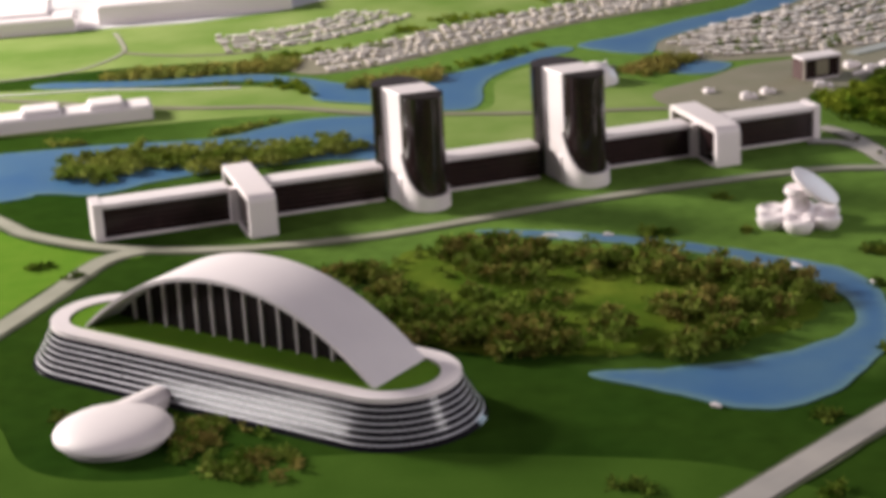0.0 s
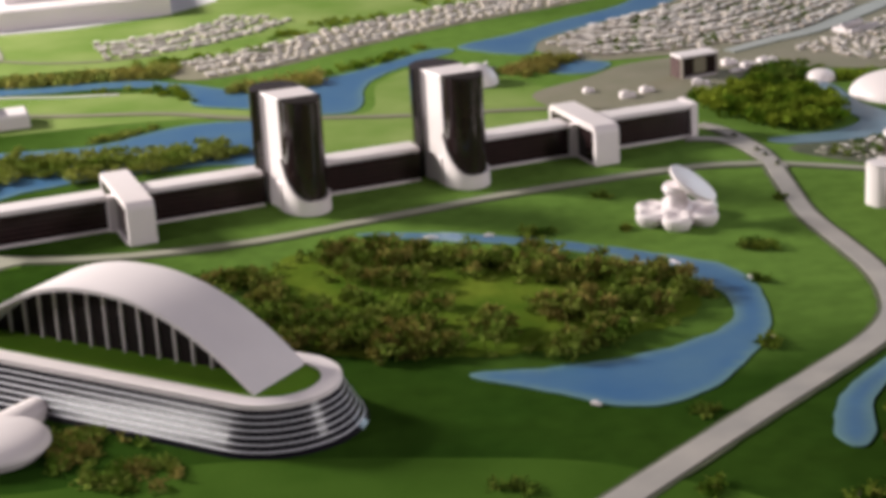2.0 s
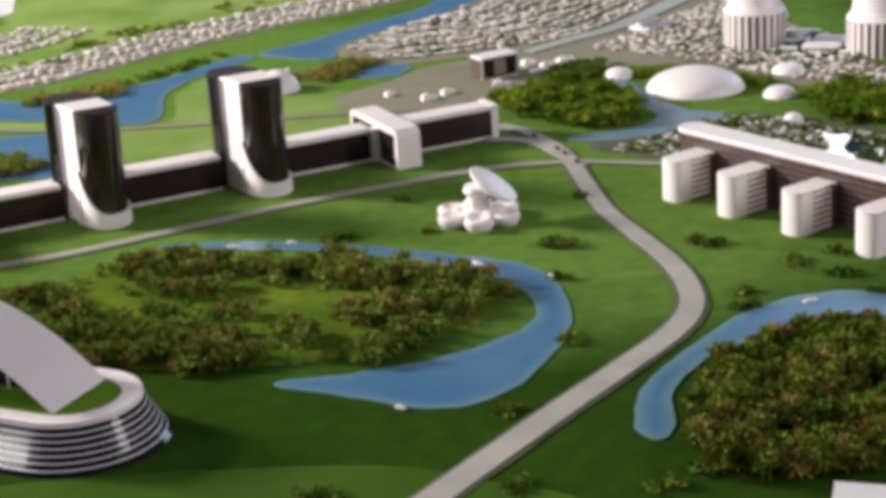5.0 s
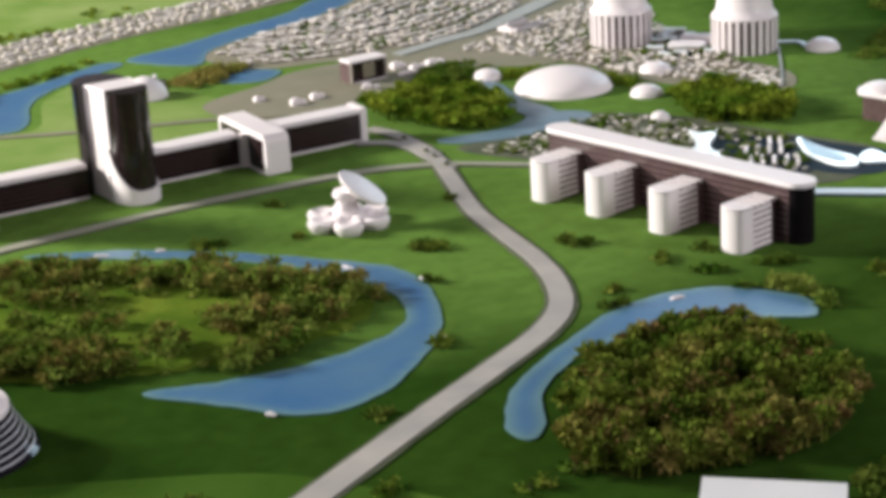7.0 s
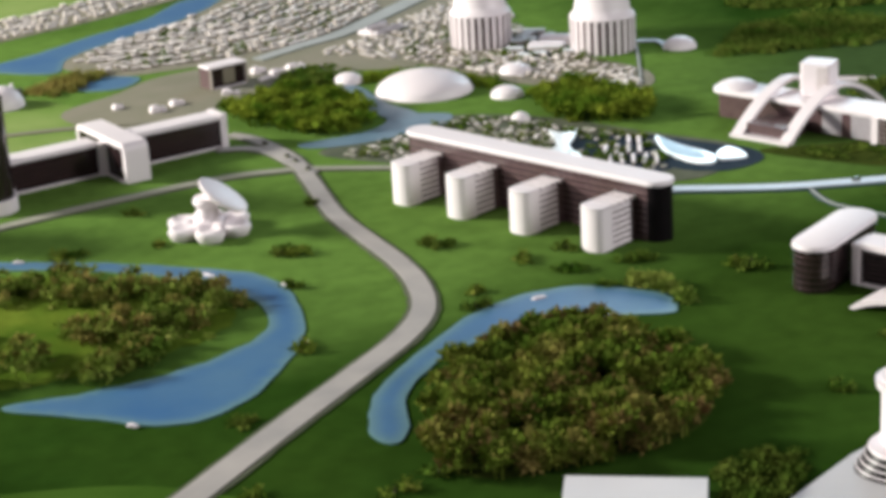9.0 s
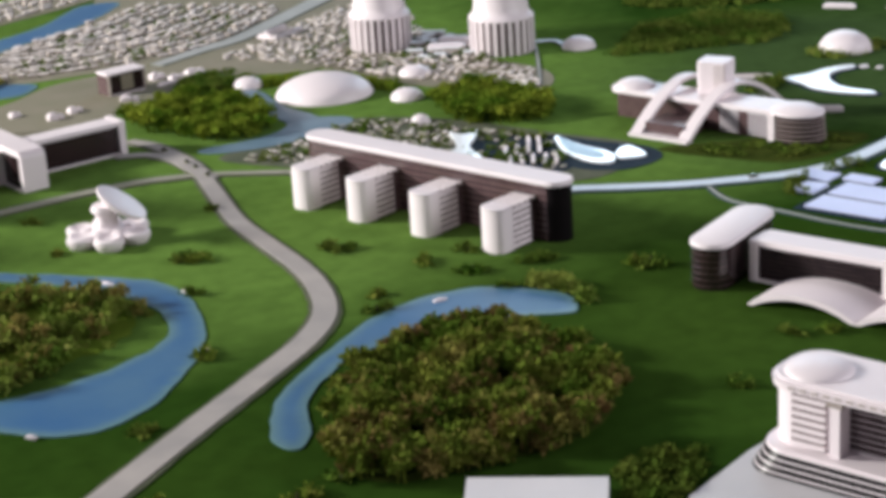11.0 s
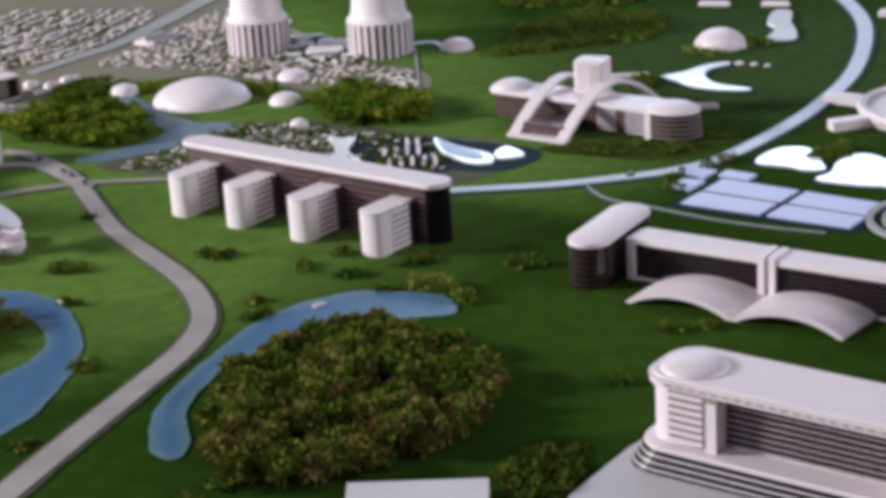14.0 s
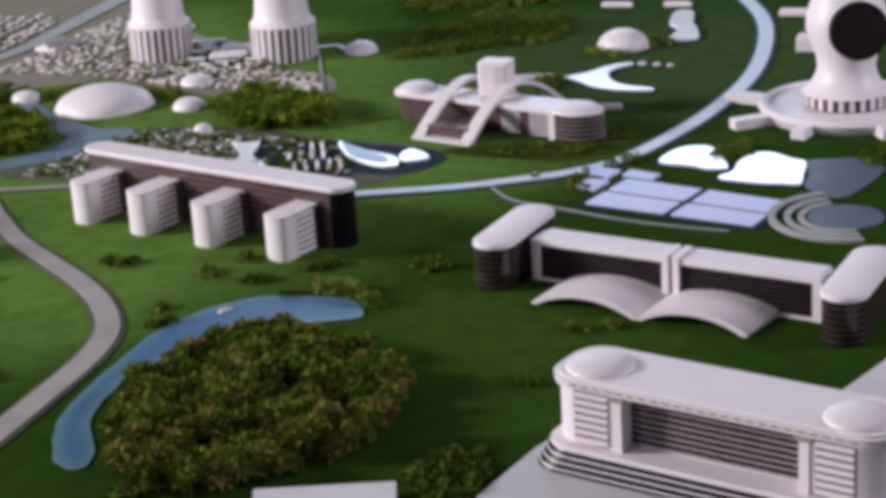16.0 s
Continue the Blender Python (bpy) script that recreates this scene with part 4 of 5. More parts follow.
for cx, cy, ln, turn in ((-0.322, 0.028, 0.235, 94), (0.322, 0.030, 0.25, 94)):
    end = part("end_block", prism(obround(ln, 0.072), 0.0, 0.078), TOWERG, inst, smooth=True)
    end.matrix_local = pose(cx, cy, 0, 0, 0, turn)
    part("end_roof", prism(obround(ln + 0.006, 0.078), 0.078, 0.087, bevel=0.003), ROOFW, end, smooth=True)
    for i in range(6):
        z = 0.008 + i * 0.0115
        part("floor_band", prism(obround(ln + 0.001, 0.073), z, z + 0.0010), BROWN, end)
# canopy: two shells side by side, high at the back
bm, n, m, rows = bmesh.new(), 40, 8, []
for j in range(m + 1):
    q = j / m
    row = []
    for i in range(n + 1):
        s = 2 * i / n
        x = -0.203 + 0.398 * i / n - 0.012 * (1 - q)
        w = (s % 1.0) if s < 2 else 1.0
        crest = (4 * w * (1 - w)) ** 0.85
        y = -0.105 + 0.110 * q + (-0.006 if True else 0)
        z = 0.003 + crest * (0.029 - 0.009 * q) + 0.006 * q
        row.append((x, y, z))
    rows.append(row)
top = [[bm.verts.new(p) for p in r] for r in rows]
low = [[bm.verts.new((p[0], p[1], max(0.0, p[2] - 0.010))) for p in r] for r in rows]
for j in range(m):
    for i in range(n):
        bm.faces.new((top[j][i], top[j][i + 1], top[j + 1][i + 1], top[j + 1][i]))
        bm.faces.new((low[j][i], low[j + 1][i], low[j + 1][i + 1], low[j][i + 1]))
for i in range(n):
    bm.faces.new((top[0][i], low[0][i], low[0][i + 1], top[0][i + 1]))
    bm.faces.new((top[m][i], top[m][i + 1], low[m][i + 1], low[m][i]))
for j in range(m):
    bm.faces.new((top[j][0], top[j + 1][0], low[j + 1][0], low[j][0]))
    bm.faces.new((top[j][n], low[j][n], low[j + 1][n], top[j + 1][n]))
part("canopy", bm, WHITE, inst, "white wave-shaped double shell", smooth=True)

# ---------------------------------------------------------------- the domed palace on its striped terrace
pal = thing("domed_palace", "white palace with corner domes on a dark striped terrace", "building", 1.414, 2.067, -61.0)
PX0, PX1, PZ, PT = -0.112, 0.386, 0.034, 0.134
for i in range(4):
    z0, z1 = PZ * i / 4, PZ * (i + 1) / 4
    low, mid, top = (0.024 - 0.016 * (i + f) / 4 for f in (0.0, 0.84, 1.0))
    part("terrace_glass", prism(rounded(PX0 - low, PX1 + low, -0.030 - low, 0.130 + low, 0.055, 8), z0, z0 + 0.0071, rounded(PX0 - mid, PX1 + mid, -0.030 - mid, 0.130 + mid, 0.055, 8)), BLACKG, pal, smooth=True)
    part("terrace", prism(rounded(PX0 - mid - 0.0006, PX1 + mid + 0.0006, -0.0306 - mid, 0.1306 + mid, 0.055, 8), z0 + 0.0071, z1, rounded(PX0 - top - 0.0006, PX1 + top + 0.0006, -0.0306 - top, 0.1306 + top, 0.055, 8)), WHITE, pal, smooth=True)
part("deck", prism(rounded(PX0 - 0.006, PX1 + 0.006, -0.035, 0.135, 0.045, 8), PZ - 0.001, PZ + 0.003), WHITE, pal)
part("body", prism(rounded(PX0 + 0.004, PX1 - 0.004, 0.012, 0.104, 0.045, 8), PZ, PT - 0.014), WHITE, pal, smooth=True)
for x0, x1 in ((PX0 + 0.002, -0.006), (0.280, PX1 - 0.002)):
    part("end_wing", prism(rounded(x0, x1, -0.014, 0.105, 0.042, 10), PZ, PT - 0.014), WHITE, pal, smooth=True)
part("cornice", prism(rounded(PX0 - 0.004, PX1 + 0.004, -0.020, 0.110, 0.045, 8), PT - 0.014, PT - 0.002, rounded(PX0 - 0.006, PX1 + 0.006, -0.022, 0.112, 0.047, 8)), WHITE, pal, smooth=True)
part("roof", prism(rounded(PX0, PX1, -0.016, 0.106, 0.042, 8), PT - 0.002, PT + 0.002, bevel=0.001), ROOFW, pal)
for k in range(24):
    bm = bmesh.new()
    x = PX0 + 0.04 + k * 0.0178
    box(bm, x, x + 0.0100, -0.0232, -0.0200, PT - 0.0085, PT - 0.0060)
    part("dentil", bm, HOUSE, pal)
for x0, x1, step in ((-0.070, -0.016, 0.0112), (0.006, 0.268, 0.0094), (0.290, 0.344, 0.0112)):
    glass_y = 0.010 if x1 - x0 > 0.1 else -0.0155
    bm = bmesh.new()
    box(bm, x0, x1, glass_y, glass_y + 0.003, PZ + 0.006, PT - 0.016)
    bay = part("window_bay", bm, DARKBAY if x1 - x0 > 0.1 else BROWN, pal)
    k = 0
    while PZ + 0.008 + k * step < PT - 0.020:
        bm = bmesh.new()
        z = PZ + 0.008 + k * step
        box(bm, x0, x1, glass_y - (0.0012 if x1 - x0 > 0.1 else 0.004), glass_y, z, z + (0.0007 if x1 - x0 > 0.1 else 0.0062))
        part("louvre", bm, ROOFW if x1 - x0 > 0.1 else WHITE, bay)
        k += 1
for x0, x1 in ((-0.016, -0.008), (0.282, 0.290)):
    bm = bmesh.new()
    box(bm, x0, x1, -0.014, 0.02, PZ, PT - 0.014)
    part("pier", bm, WHITE, pal)
for x0 in (-0.008, 0.268):
    bm = bmesh.new()
    box(bm, x0, x0 + 0.014, -0.019, 0.02, PZ, PT - 0.022)
    part("pillar", bm, WHITE, pal)
    bm = bmesh.new()
    box(bm, x0 - 0.006, x0 + 0.018, -0.0205, 0.01, PT - 0.022, PT - 0.015)
    part("capital", bm, HOUSE, pal)
for x in (PX0 + 0.056, PX1 - 0.056):
    part("roof_dome", dome(0.049, 0.014, 36, 10, PT + 0.001), WHITE, pal, smooth=True).location = (x, 0.036, 0)
flat("pavement", [(1.20, 2.11), (1.345, 2.20), (1.48, 2.26), (1.62, 1.7), (1.30, 1.5), (1.05, 1.9)], 0.0026, PLAZA, "pale grey forecourt under the palace", "plaza")
flat("pavement", [(1.70, 2.15), (1.825, 2.112), (1.985, 2.18), (2.2, 1.9), (1.85, 1.5)], 0.0026, PLAZA, "pale grey paving behind the palace", "plaza")
flat("pavement", [(0.939, 2.273), (1.115, 2.184), (1.035, 2.02), (0.86, 2.10)], 0.020, PLAZA, "pale raised platform at the wood's edge", "platform")

# ---------------------------------------------------------------- the hourglass tower
hg = thing("hourglass_tower", "white waisted tower with a round dark opening", "tower", 2.790, 3.319, -30.0)
part("disc", lathe([(0.184, 0.0), (0.191, 0.012), (0.195, 0.020), (0.188, 0.030), (0.172, 0.028), (0.168, 0.022)], 64), WHITE, hg, smooth=True)
part("neck_core", lathe([(0.088, 0.022), (0.084, 0.052)], 48), BROWN, hg)
for k in range(24):
    a = 2 * math.pi * k / 24
    bm = bmesh.new()
    box(bm, -0.005, 0.005, -0.004, 0.004, 0.026, 0.052)
    part("rib", bm, WHITE, hg).matrix_local = pose(0.090 * math.cos(a), 0.090 * math.sin(a), 0, 0, 0, math.degrees(a) + 90)
part("shaft", lathe([(0.097, 0.052), (0.091, 0.058), (0.078, 0.072), (0.068, 0.092), (0.064, 0.112), (0.068, 0.136), (0.080, 0.165), (0.090, 0.195), (0.090, 0.225), (0.080, 0.255), (0.06, 0.30)], 56), WHITE, hg, smooth=True)
eye = part("round_window", lathe([(0.0005, -0.004), (0.064, -0.002), (0.064, 0.022), (0.0005, 0.023)], 40), VOID, hg)
eye.matrix_local = pose(0.012, -0.071, 0.205, 86, 0, 8)
for a, ln in ((200, 0.09), (236, 0.05), (285, 0.045), (150, 0.10)):
    bm = bmesh.new()
    box(bm, 0.178, 0.188 + ln, -0.016, 0.016, 0.0, 0.022)
    part("porch", bm, WHITE, hg).matrix_local = pose(0, 0, 0, 0, 0, a)


# ---------------------------------------------------------------- woods and shrubs
ISLAND = [(-0.095, 3.60), (0.131, 3.64), (0.348, 3.56), (0.502, 3.46), (0.639, 3.33), (0.695, 3.18), (0.64, 3.06), (0.457, 2.98), (0.284, 2.955), (0.16, 2.972), (0.06, 2.985), (-0.03, 3.04), (-0.09, 3.13), (-0.13, 3.28), (-0.15, 3.42)]
flat("ground_patch", [(x + 0.012 * noise.noise(Vector((x * 25, y * 25, 1))), y + 0.020 * noise.noise(Vector((x * 25, y * 25, 7)))) for x, y in inset(smooth_line(ISLAND, True, 8), 0.032)], 0.0014, ISLE, "mottled green meadow on the wooded island", "meadow")
BELTS = [([(-0.018, 3.592), (0.054, 3.617), (0.174, 3.573), (0.324, 3.518), (0.358, 3.429), (0.256, 3.37), (0.139, 3.356), (0.026, 3.418)], 230, 60, 0.020),
         ([(0.364, 3.478), (0.45, 3.463), (0.547, 3.386), (0.628, 3.303), (0.673, 3.214), (0.67, 3.148), (0.623, 3.117), (0.512, 3.119), (0.401, 3.108), (0.357, 3.193), (0.363, 3.329)], 270, 80, 0.022),
         ([(-0.023, 3.301), (0.065, 3.312), (0.195, 3.26), (0.226, 3.2), (0.175, 3.129), (0.067, 3.123), (-0.025, 3.143)], 120, 14, 0.015),
         ([(-0.026, 3.102), (0.057, 3.115), (0.146, 3.129), (0.235, 3.135), (0.303, 3.116), (0.31, 3.05), (0.259, 2.979), (0.172, 2.957), (0.08, 2.982), (-0.013, 3.032)], 170, 60, 0.021),
         ([(0.385, 3.029), (0.445, 3.073), (0.525, 3.078), (0.522, 3.032), (0.469, 2.974), (0.404, 2.929), (0.363, 2.94)], 80, 12, 0.019),
         ([(-0.261, 3.511), (-0.164, 3.493), (-0.022, 3.346), (-0.026, 3.116), (-0.07, 3.053), (-0.108, 3.166), (-0.193, 3.38)], 170, 50, 0.022)]
for k, (belt, many, some, tall) in enumerate(BELTS):
    wood("island_wood", smooth_line(belt, True, 4), int(many * 0.58), 0.0125, tall * 0.92, FOLIAGE, "olive lichen trees in a belt on the island", 50 + k, density=0.0, leaves=30, leaf=0.0058, belts=(11, 17), tuft=0.026)
    wood("island_scrub", smooth_line(belt, True, 4), some, 0.0120, tall, FOLIAGE_Y, "yellow-brown lichen scrub among the island's trees", 50 + k, density=0.05, leaves=28, leaf=0.0058, belts=(11, 17), tuft=0.026)
wood("island_shrubs", ISLAND, 110, 0.010, 0.008, FOLIAGE, "low olive tufts scattered on the island's meadow", 3, density=-0.1, leaves=22, leaf=0.004)
POND_WOOD = [(0.800, 2.47), (0.845, 2.630), (0.915, 2.710), (0.995, 2.778), (1.075, 2.812), (1.190, 2.815), (1.235, 2.745), (1.285, 2.690), (1.300, 2.60), (1.275, 2.47), (1.205, 2.375), (1.100, 2.330), (0.985, 2.325), (0.86, 2.33), (0.800, 2.39)]
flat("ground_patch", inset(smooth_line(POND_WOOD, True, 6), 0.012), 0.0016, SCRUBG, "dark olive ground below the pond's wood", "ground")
wood("pond_wood", POND_WOOD, 640, 0.0165, 0.030, FOLIAGE_D, "dense olive-green lichen wood beside the pond", 5, density=-0.10, leaves=46, leaf=0.0060, belts=(22, 30), tuft=0.036)
wood("pond_wood_tips", POND_WOOD, 95, 0.016, 0.031, TIPS, "brownish tips among the dense wood", 5, density=0.10, leaves=40, leaf=0.0060, belts=(9, 12), tuft=0.036)
wood("pond_wood_scrub", POND_WOOD, 110, 0.015, 0.031, FOLIAGE_Y, "yellow-olive lichen tufts in the dense wood", 5, density=0.14, leaves=40, leaf=0.0060, belts=(12, 8), tuft=0.036)
wood("river_strip_wood", [(-0.92, 4.33), (-0.713, 4.45), (-0.507, 4.44), (-0.207, 4.45), (-0.16, 4.37), (-0.361, 4.27), (-0.678, 4.18), (-0.86, 4.22)], 380, 0.015, 0.017, FOLIAGE_R, "green lichen wood along the river behind the long building", 7, density=-0.12, leaves=36, leaf=0.0048, tuft=0.034)
wood("meadow_wood", [(0.926, 4.53), (1.034, 4.62), (1.173, 4.58), (1.25, 4.40), (1.24, 4.27), (1.16, 4.20), (1.05, 4.25), (0.961, 4.38)], 430, 0.017, 0.026, FOLIAGE_B, "dark green lichen wood by the stream", 8, leaves=40, leaf=0.0048, tuft=0.034)
wood("dome_wood", [(1.65, 4.31), (1.80, 4.29), (1.88, 4.12), (1.83, 3.99), (1.72, 3.97), (1.62, 4.07)], 360, 0.017, 0.028, FOLIAGE_B, "green lichen wood near the white domes", 9, leaves=40, leaf=0.0048, tuft=0.034)
wood("far_wood", [(2.20, 4.44), (2.42, 4.68), (2.62, 4.74), (2.80, 4.62), (2.74, 4.45), (2.60, 4.35), (2.42, 4.40)], 330, 0.026, 0.019, SHRUBM, "dark far wood on the lawn", 10)
wood("far_wood", [(2.78, 4.22), (2.84, 4.20), (2.86, 4.12), (2.68, 4.08), (2.62, 4.14), (2.66, 4.2)], 50, 0.016, 0.014, FOLIAGE, "dark scrub round the pinkish dome", 31)
wood("far_wood", [(2.60, 5.1), (2.85, 4.95), (2.9, 4.78), (2.75, 4.8), (2.5, 4.95)], 160, 0.028, 0.019, SHRUBM, "dark far wood at the model's edge", 12)
wood("autumn_wood", [(-0.95, 5.30), (-0.6, 5.33), (-0.38, 5.36), (-0.40, 5.24), (-0.6, 5.24), (-0.9, 5.26)], 190, 0.026, 0.022, AUTUMN, "autumn-coloured lichen trees on the far bank", 13)
wood("autumn_wood", [(-0.24, 5.00), (-0.12, 5.08), (0.03, 5.12), (0.02, 5.02), (-0.1, 4.95)], 90, 0.022, 0.024, AUTUMN, "autumn-coloured trees between tower and river", 14)
wood("bank_scrub", [(0.50, 5.02), (0.62, 5.14), (0.72, 5.12), (0.66, 4.98), (0.56, 4.94)], 70, 0.020, 0.018, FOLIAGE_Y, "brown scrub on the river bank", 15)
wood("hall_scrub", [(-0.45, 2.80), (-0.37, 2.81), (-0.275, 2.72), (-0.23, 2.62), (-0.25, 2.56), (-0.34, 2.57), (-0.42, 2.65)], 85, 0.011, 0.008, FOLIAGE, "low brown-green scrub in front of the arched hall", 16, density=0.02, leaves=20, leaf=0.0045, belts=(16, 16))
wood("hall_scrub", [(-0.45, 2.80), (-0.37, 2.81), (-0.275, 2.72), (-0.23, 2.62), (-0.25, 2.56), (-0.34, 2.57), (-0.42, 2.65)], 40, 0.011, 0.008, FOLIAGE_Y, "dry brown tufts in front of the arched hall", 17, density=0.05, leaves=18, leaf=0.0045, belts=(16, 16))
wood("lower_scrub", [(1.14, 2.215), (1.22, 2.27), (1.28, 2.24), (1.24, 2.14), (1.12, 2.10)], 62, 0.014, 0.007, SHRUBM, "olive scrub between wood and palace", 18)
wood("lagoon_scrub", [(1.335, 2.985), (1.385, 2.990), (1.41, 2.94), (1.405, 2.86), (1.385, 2.85), (1.385, 2.91), (1.36, 2.955)], 34, 0.014, 0.020, FOLIAGE, "brown-green scrub at the pond's end", 19)
flat("ground_patch", smooth_line([(1.92, 3.62), (2.03, 3.46), (2.12, 3.385), (2.24, 3.400), (2.36, 3.47), (2.27, 3.56), (2.10, 3.585)], True, 6), 0.0012, SCRUBG, "dark olive scrubby ground below the civic hall", "ground")
wood("civic_scrub", [(1.96, 3.60), (2.03, 3.48), (2.12, 3.40), (2.22, 3.41), (2.32, 3.47), (2.25, 3.53), (2.1, 3.56)], 45, 0.013, 0.003, SHRUBM, "low dark scrub below the civic hall", 20)

wood("bank_trees", [(-1.0, 4.56), (-0.72, 4.56), (-0.50, 4.585), (-0.36, 4.70), (-0.36, 4.73), (-0.52, 4.62), (-0.75, 4.59), (-1.0, 4.60)], 34, 0.012, 0.008, FOLIAGE_R, "low bushes along the river bank", 21, density=0.0)
wood("bank_trees", [(-0.36, 5.10), (-0.30, 4.92), (-0.34, 4.90), (-0.42, 5.06), (-0.60, 5.12), (-0.60, 5.14)], 24, 0.012, 0.009, FOLIAGE_B, "dark bushes on the inner river bank", 22)
wood("bank_trees", [(0.05, 5.12), (0.19, 5.22), (0.32, 5.36), (0.30, 5.39), (0.15, 5.27), (0.02, 5.16)], 26, 0.012, 0.010, FOLIAGE_B, "dark bushes on the far river bank", 23)
wood("street_trees", [(-0.2, 5.50), (0.1, 5.72), (0.4, 5.92), (0.6, 6.1), (0.3, 6.1), (-0.1, 5.75)], 40, 0.013, 0.011, FOLIAGE_B, "dark green trees behind the far houses", 24, density=0.0)
wood("street_trees", [(-0.55, 5.42), (-0.3, 5.40), (-0.1, 5.48), (-0.15, 5.52), (-0.35, 5.48)], 24, 0.013, 0.010, FOLIAGE_B, "dark green trees between the house rows", 25)
wood("street_trees", [(1.25, 4.72), (1.50, 4.72), (1.62, 4.50), (1.66, 4.42), (1.60, 4.40), (1.50, 4.60), (1.30, 4.66)], 90, 0.015, 0.014, FOLIAGE_B, "dark green trees round the large dome", 26)
wood("village_trees", [(1.06, 4.05), (1.29, 4.13), (1.42, 4.22), (1.58, 4.10), (1.76, 3.84), (1.72, 3.62), (1.60, 3.55), (1.30, 3.88)], 110, 0.011, 0.010, SHRUBM, "small dark trees among the village roofs", 32)
wood("street_trees", [(1.139, 4.79), (1.239, 4.84), (1.301, 4.79), (1.30, 4.70), (1.187, 4.66), (1.125, 4.70)], 90, 0.016, 0.014, SHRUBM, "dark green trees behind the framed box", 35, tuft=0.03)
wood("village_trees", [(0.75, 5.1), (1.0, 5.12), (1.3, 5.22), (1.6, 5.6), (1.2, 5.8), (0.9, 5.5)], 60, 0.011, 0.011, SHRUBM, "small dark trees among the houses", 33)
wood("village_trees", [(1.45, 4.95), (1.6, 4.7), (1.9, 4.35), (1.95, 4.5), (1.8, 5.2)], 60, 0.011, 0.011, SHRUBM, "small dark trees among the houses", 34)
wood("garden_trees", [(1.98, 3.20), (2.06, 3.30), (2.22, 3.36), (2.26, 3.30), (2.10, 3.25), (2.02, 3.16)], 18, 0.010, 0.012, SHRUBM, "small dark trees beside the panels", 27)
wood("garden_trees", [(2.33, 3.20), (2.40, 3.24), (2.46, 3.24), (2.42, 3.17)], 24, 0.014, 0.018, SHRUBM, "small dark trees between the basins", 28)
wood("garden_trees", [(2.56, 3.02), (2.66, 3.05), (2.75, 2.95), (2.62, 2.88)], 40, 0.016, 0.02, SHRUBM, "small dark trees beyond the pool", 29)
wood("civic_scrub", [(2.30, 3.92), (2.40, 4.02), (2.46, 4.0), (2.36, 3.9)], 24, 0.016, 0.012, SHRUBM, "low dark scrub behind the civic hall", 30)


def shrub(x, y, r, h, seed, mat):
    """A small tree: a short tapered trunk, a few limbs and a torn lichen crown."""
    rng = random.Random(seed)
    ob = thing("shrub", "small torn lichen shrub on the lawn", "shrub", x, y, rng.uniform(0, 360), group="shrubs on the lawns")
    bm = lathe([(r * 0.10, 0.0), (r * 0.07, h * 0.5), (r * 0.03, h * 0.8)], 6)
    part("trunk", bm, BARK, ob)
    verts, faces = [], []
    for _ in range(rng.randint(4, 7)):
        a, q = rng.uniform(0, 6.28), rng.uniform(0.1, 1.0) * r
        clump(verts, faces, q * math.cos(a) * 1.3, q * math.sin(a) * 0.9, h * 0.12, r * rng.uniform(0.35, 0.6), h * rng.uniform(0.5, 0.9), 20, 0.0045, rng)
    from_lists("crown", verts, faces, mat, ob)
    return ob


SHRUBS = [(0.405, 3.615, 0.026, 0.022), (0.44, 3.605, 0.022, 0.014), (0.812, 3.438, 0.030, 0.018), (0.84, 3.42, 0.026, 0.016), (0.591, 3.824, 0.022, 0.020), (0.788, 3.248, 0.018, 0.012), (0.736, 2.947, 0.024, 0.016),
          (1.089, 3.351, 0.030, 0.020), (1.110, 3.34, 0.024, 0.016), (1.212, 3.199, 0.028, 0.018), (1.280, 3.103, 0.034, 0.020), (1.389, 3.099, 0.030, 0.018), (1.075, 3.071, 0.016, 0.012),
          (1.055, 2.996, 0.028, 0.020), (1.581, 2.979, 0.036, 0.024), (1.55, 2.99, 0.024, 0.018), (1.627, 2.556, 0.020, 0.014), (1.449, 2.411, 0.020, 0.016), (1.687, 2.528, 0.018, 0.012),
          (-0.628, 2.854, 0.020, 0.014), (0.256, 2.475, 0.036, 0.022), (0.515, 2.418, 0.030, 0.020), (0.558, 2.688, 0.026, 0.012), (0.794, 2.394, 0.030, 0.020), (0.716, 2.359, 0.030, 0.016), (1.313, 3.212, 0.030, 0.014), (1.418, 3.094, 0.030, 0.014), (0.60, 3.60, 0.014, 0.008), (1.30, 2.99, 0.02, 0.014), (-0.72, 3.55, 0.02, 0.012), (-0.80, 3.62, 0.018, 0.012), (0.95, 3.72, 0.018, 0.012)]
for k, (x, y, r, h) in enumerate(SHRUBS):
    shrub(x, y, r * 0.85, h * 0.75, 100 + k, FOLIAGE_D if k % 3 == 0 else SHRUBM)


